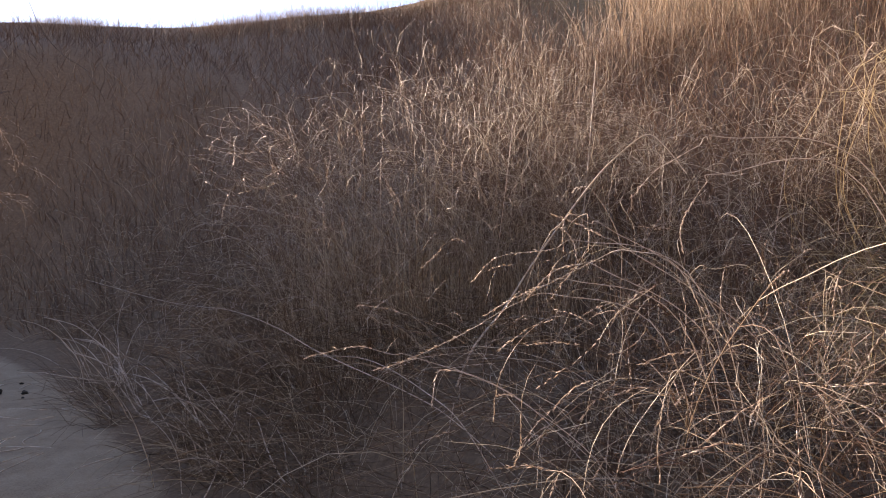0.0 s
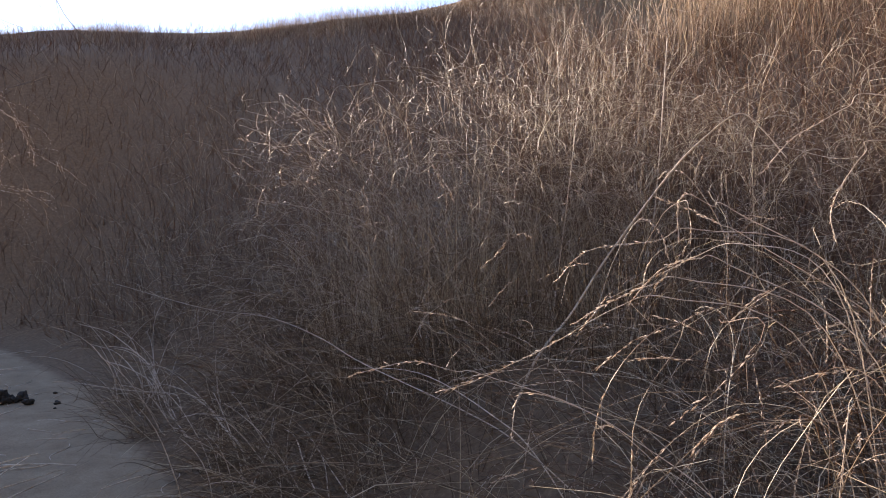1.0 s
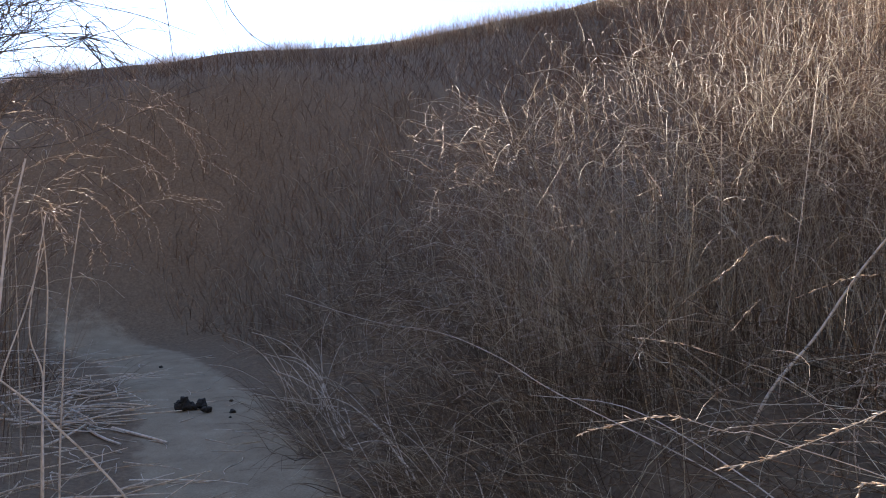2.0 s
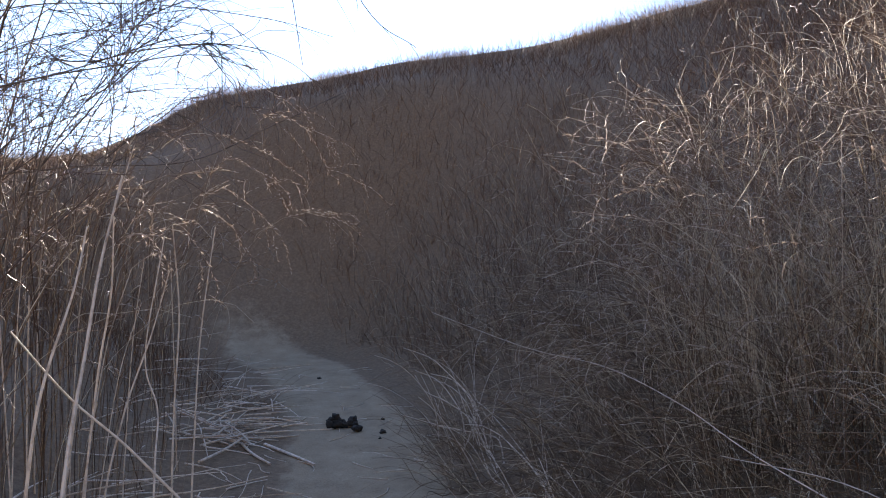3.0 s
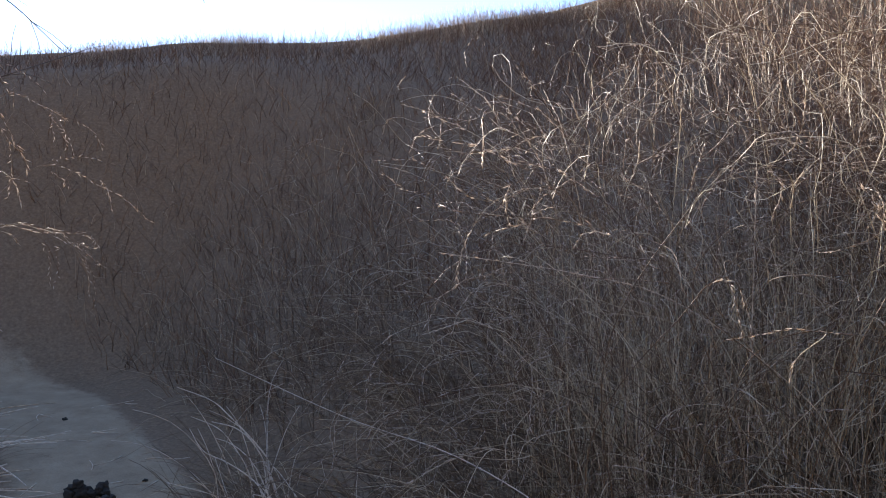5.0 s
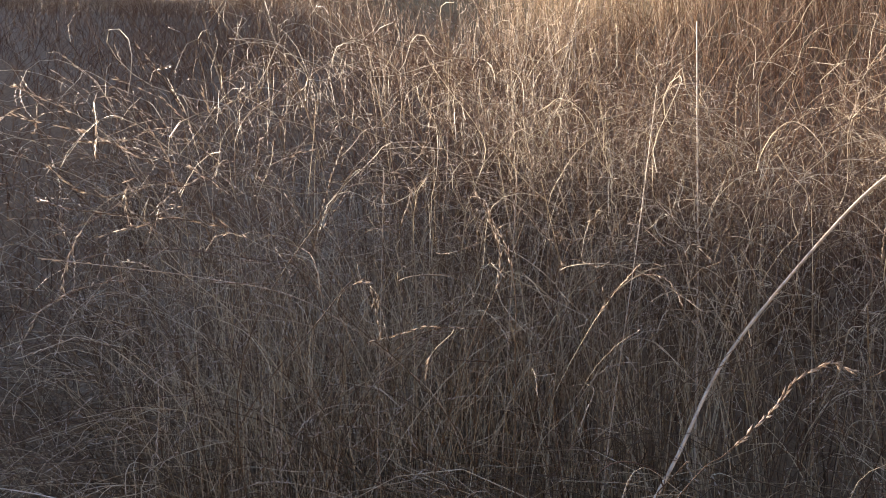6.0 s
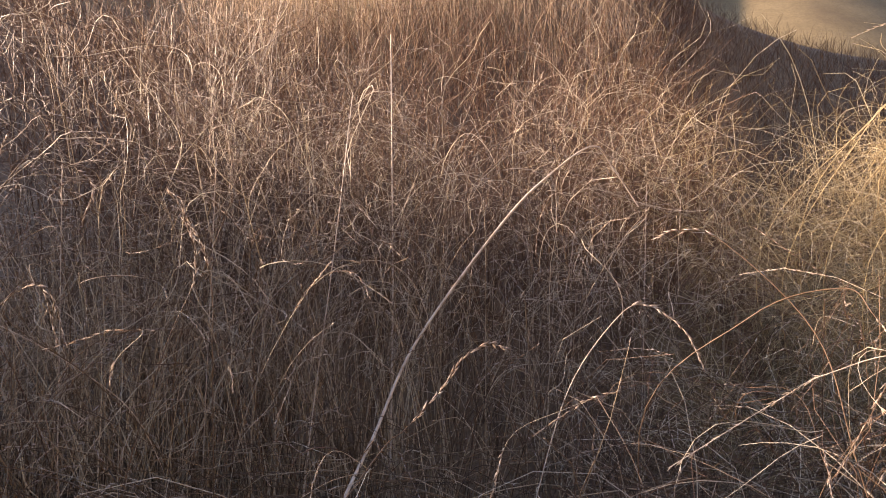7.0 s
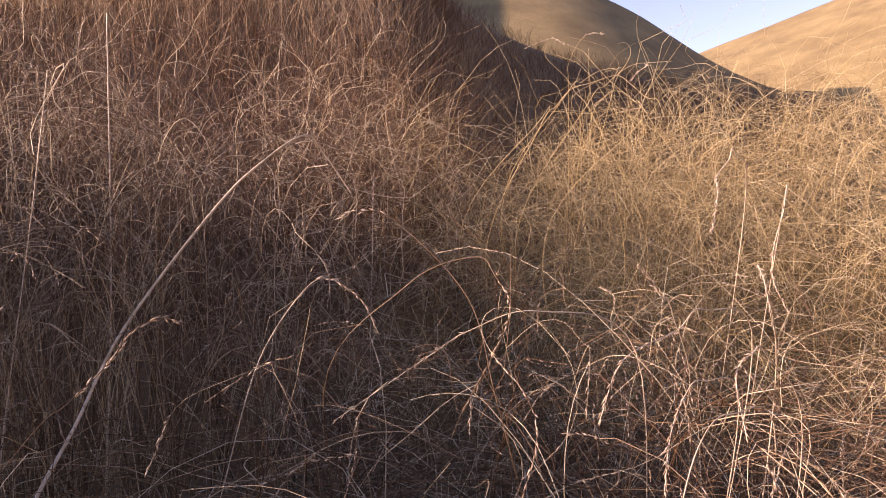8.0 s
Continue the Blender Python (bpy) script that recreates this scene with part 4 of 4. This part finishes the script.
def bare_shrub(x, y):
    """A leafless shrub: stems, and on each its twigs."""
    z = float(height(np.array([(x, y)]))[0]) - 0.03
    ob = tagged(new("bare_shrub"), "leafless grey shrub with fine arching twigs beside the trail", "shrub")
    for n in range(27):
        base = np.array([(x + random.uniform(-0.25, 0.25), y + random.uniform(-0.25, 0.25), z)])
        stem = grow(base, R(1.7, 2.7, 1), R(0.0, 0.35, 1), R(0.5, 1.7, 1), np.array([random.gauss(0.9, 0.9)]), 16, 1.5, 0.22, 0.5)
        if yaw_of(stem[:, -1, :2])[0] < 44.5 or stem[0, -1, 2] < 1.5:
            continue
        part = mesh_object("stem", *tubes(stem, taper(1, 16, R(0.0026, 0.0046, 1), 0.25), 6), TWIG, ob, smooth=True)
        at, way = pick(stem, np.sort(R(0.35, 0.98, (1, 13))))
        th, ph = angles_of(way[0])
        twig = grow(at[0], R(0.25, 0.75, 13), np.clip(th + R(-0.4, 0.6, 13), 0.05, 2.0), R(0.1, 1.2, 13), ph + R(-1.4, 1.4, 13), 9, 1.5, 0.25, 0.5)
        twig = twig[(yaw_of(twig[:, -1, :2]) > 43.5) & (twig[:, -1, 2] > 1.4)]
        b = len(twig)
        at, way = pick(twig, R(0.1, 0.95, (b, 9)))
        th, ph = angles_of(way.reshape(-1, 3))
        m = b * 9
        fine = grow(at.reshape(-1, 3), R(0.08, 0.34, m), np.clip(th + R(-0.6, 0.7, m), 0.05, 2.3), R(0.0, 1.2, m), ph + R(-1.4, 1.4, m), 6, 1.4, 0.25, 0.5)
        tagged(mesh_object("twig_spray", *join([tubes(twig, taper(b, 9, R(0.0013, 0.0026, b), 0.45)), tubes(fine, taper(m, 6, R(0.001, 0.0016, m), 0.6))]), TWIG, part), kind="stuff")
    for pts in (
        [(-2.75, 2.2, 1.5), (-2.4, 2.35, 2.45), (-1.9, 2.42, 2.4), (-1.71, 2.5, 1.95), (-1.7, 2.58, 1.64)],
        [(-2.7, 2.3, 1.6), (-2.3, 2.45, 2.5), (-1.75, 2.56, 2.3), (-1.54, 2.67, 1.82), (-1.41, 2.76, 1.69)],
        [(-2.9, 1.9, 1.4), (-2.75, 2.2, 1.85), (-2.52, 2.6, 1.98), (-2.2, 2.95, 1.97), (-1.98, 3.1, 1.9)],
        [(-3.0, 2.0, 1.2), (-2.7, 2.4, 1.38), (-2.4, 2.75, 1.42), (-2.15, 2.95, 1.56), (-1.95, 3.1, 1.68)],
        [(-3.0, 2.1, 1.3), (-2.85, 2.4, 1.72), (-2.7, 2.5, 2.05), (-2.5, 2.6, 2.3)],
        [(-2.9, 2.1, 1.4), (-2.6, 2.5, 1.75), (-2.3, 2.8, 1.85), (-2.1, 2.95, 1.8), (-1.96, 3.05, 1.66)],
        [(-2.4, 1.9, 1.2), (-2.19, 1.85, 1.45), (-2.02, 2.27, 1.63), (-1.93, 2.44, 1.67), (-1.88, 2.58, 1.65)],
    ):
        line = curve_through([(x, y, z), *pts])[None]
        part = mesh_object("stem", *tubes(line, taper(1, line.shape[1], np.array([0.0034]), 0.3), 6), TWIG, ob, smooth=True)
        at, way = pick(line, R(0.55, 0.98, (1, 8)))
        th, ph = angles_of(way[0])
        twig = grow(at[0], R(0.06, 0.2, 8), np.clip(th + R(-0.3, 0.4, 8), 0.05, 2.8), R(0.1, 0.8, 8), ph + R(-1.0, 1.0, 8), 6, 1.5, 0.1, 0.3)
        tagged(mesh_object("twig_spray", *tubes(twig, taper(8, 6, R(0.0009, 0.0014, 8), 0.5)), TWIG, part), kind="stuff")


bare_shrub(-2.95, 2.05)


def tussock(x, y, label, count, length, heading, spread, pale=0):
    """Drooping brown blades, and among them some longer bleached ones."""
    ob = tagged(new("grass_tussock"), label, "grass tussock", "tussocks at the trail edge")
    for name, n, thick, lean, material in (("blade_tuft", count, (0.001, 0.0024), (0.4, 1.2), MAT_STRAW), ("bleached_blade", pale, (0.002, 0.0036), (0.0, 0.6), CANE)):
        if not n:
            continue
        p = np.column_stack([np.random.normal(x, 0.1, n), np.random.normal(y, 0.1, n)])
        lines = grow(on_ground(p), R(*length, n) + (0.14 if material == CANE else 0), R(*lean, n), R(0.3, 1.2, n), np.random.normal(heading, spread, n), 10, 1.5, 0.1, 0.25)
        floor = height(lines.reshape(-1, 3)[:, :2]).reshape(n, 10) + 0.004
        lines[:, :, 2] = np.maximum(lines[:, :, 2], floor)
        radii = taper(n, 10, R(*thick, n), 0.4)
        if material == CANE:
            for i in range(n):
                mesh_object(name, *tubes(lines[i:i + 1], radii[i:i + 1], 4), CANE, ob, "bleached dry blade", smooth=True)
        else:
            tagged(mesh_object(name, *tubes(lines, radii, 4), material, ob), kind="stuff")


EDGE = "brown tussock with bleached dry blades at the trail edge"
tussock(-2.0, 4.27, EDGE, 90, (0.25, 0.55), 2.6, 0.9, 9)
tussock(-2.2, 4.5, EDGE, 60, (0.3, 0.65), 2.6, 0.8, 5)
tussock(-1.78, 3.8, EDGE, 60, (0.25, 0.6), 3.0, 1.0, 4)
tussock(-3.0, 5.9, "small dry tussock at the trail edge", 30, (0.2, 0.5), 3.0, 1.0)
tussock(-0.92, 2.95, "brown drooping tussock with bleached blades on the bank foot", 120, (0.2, 0.5), 3.6, 1.3, 12)
tussock(-1.2, 3.3, "brown drooping tussock on the bank foot", 90, (0.2, 0.45), 3.6, 1.3, 5)
tussock(-3.9, 4.5, "dry tussock beside the straw litter", 36, (0.2, 0.5), 0.3, 1.0, 4)

# ---- on the trail ----


def lump(radius, squash, seed):
    bm = bmesh.new()
    bmesh.ops.create_icosphere(bm, subdivisions=3, radius=radius)
    for v in bm.verts:
        d = noise.noise(v.co * (1.2 / radius) + Vector((seed, 0, 0))) * 0.6 + noise.noise(v.co * (2.9 / radius) + Vector((0, seed, 0))) * 0.45
        v.co *= 1 + d
        v.co.z *= squash
    for f in bm.faces:
        f.smooth = True
    me = bpy.data.meshes.new("lump")
    bm.to_mesh(me)
    bm.free()
    me.materials.append(DUNG)
    return me


def dung_pile(x, y):
    """One large clump, a second beside it and a small one nearer; places across and along the trail."""
    ob = tagged(new("dung_pile"), "dark lumpy dung lying on the dusty trail", "dung")
    ob.location = (x, y, float(height(np.array([(x, y)]))[0]))
    ob.rotation_euler.z = radians(35)
    for n, (u, v, z, r) in enumerate(((-0.075, 0.02, 0.03, 0.034), (-0.045, -0.01, 0.03, 0.034), (-0.09, -0.015, 0.025, 0.026), (-0.06, 0.0, 0.065, 0.026), (-0.02, 0.01, 0.025, 0.026), (-0.005, -0.02, 0.02, 0.02), (0.035, 0.0, 0.03, 0.028), (0.05, 0.015, 0.045, 0.02), (0.055, -0.02, 0.018, 0.02), (0.07, -0.12, 0.02, 0.025), (0.085, -0.1, 0.015, 0.017))):
        part = new("lump", lump(r, 0.85, n * 3.1))
        part.parent, part.location = ob, (u, v, z)


dung_pile(-2.94, 4.40)
for n, (x, y, r) in enumerate(((-2.66, 4.39, 0.018), (-2.84, 4.66, 0.013), (-4.12, 5.61, 0.016), (-2.6, 4.27, 0.008))):
    ob = tagged(new("dung_crumb", lump(r, 0.7, 40 + n)), "small dark crumb of dung on the trail", "dung", "crumbs of dung")
    ob.location = (x, y, float(height(np.array([(x, y)]))[0]) + r * 0.4)


def loose_straws():
    straws = []
    for n in range(5):
        line = grow(np.zeros((1, 3)), np.array([0.16 + 0.03 * n]), np.array([1.57]), np.array([0.0]), np.array([0.0]), 8, 1.0, 0.05, 0.12 + 0.12 * n)
        line[:, :, 2] = 0.004
        straws.append(tubes(line, taper(1, 8, np.array([0.0028]), 0.5), 5))
    spots = [(-2.09, 3.58), (-2.39, 4.4), (-2.17, 3.86), (-2.01, 3.3), (-4.79, 5.42), (-3.19, 3.84), (-2.97, 3.73), (-3.49, 4.41)]
    while len(spots) < 46:
        x, y = random.uniform(-4.6, -1.2), random.uniform(2.4, 6.2)
        if -0.75 < float(trail_offset(np.array([(x, y)]))[0]) < 0.5:
            spots.append((x, y))
    meshes = {}
    for x, y in spots:
        n = random.randrange(5)
        if n not in meshes:
            ob = mesh_object("loose_straw", *straws[n], CANE)
            meshes[n] = ob.data
        else:
            ob = new("loose_straw", meshes[n])
        tagged(ob, "loose pale straw lying on the dusty trail", "straw", "straws on the trail")
        ob.matrix_basis = pose(x, y, float(height(np.array([(x, y)]))[0]), 0, 0, random.uniform(0, 360))


loose_straws()
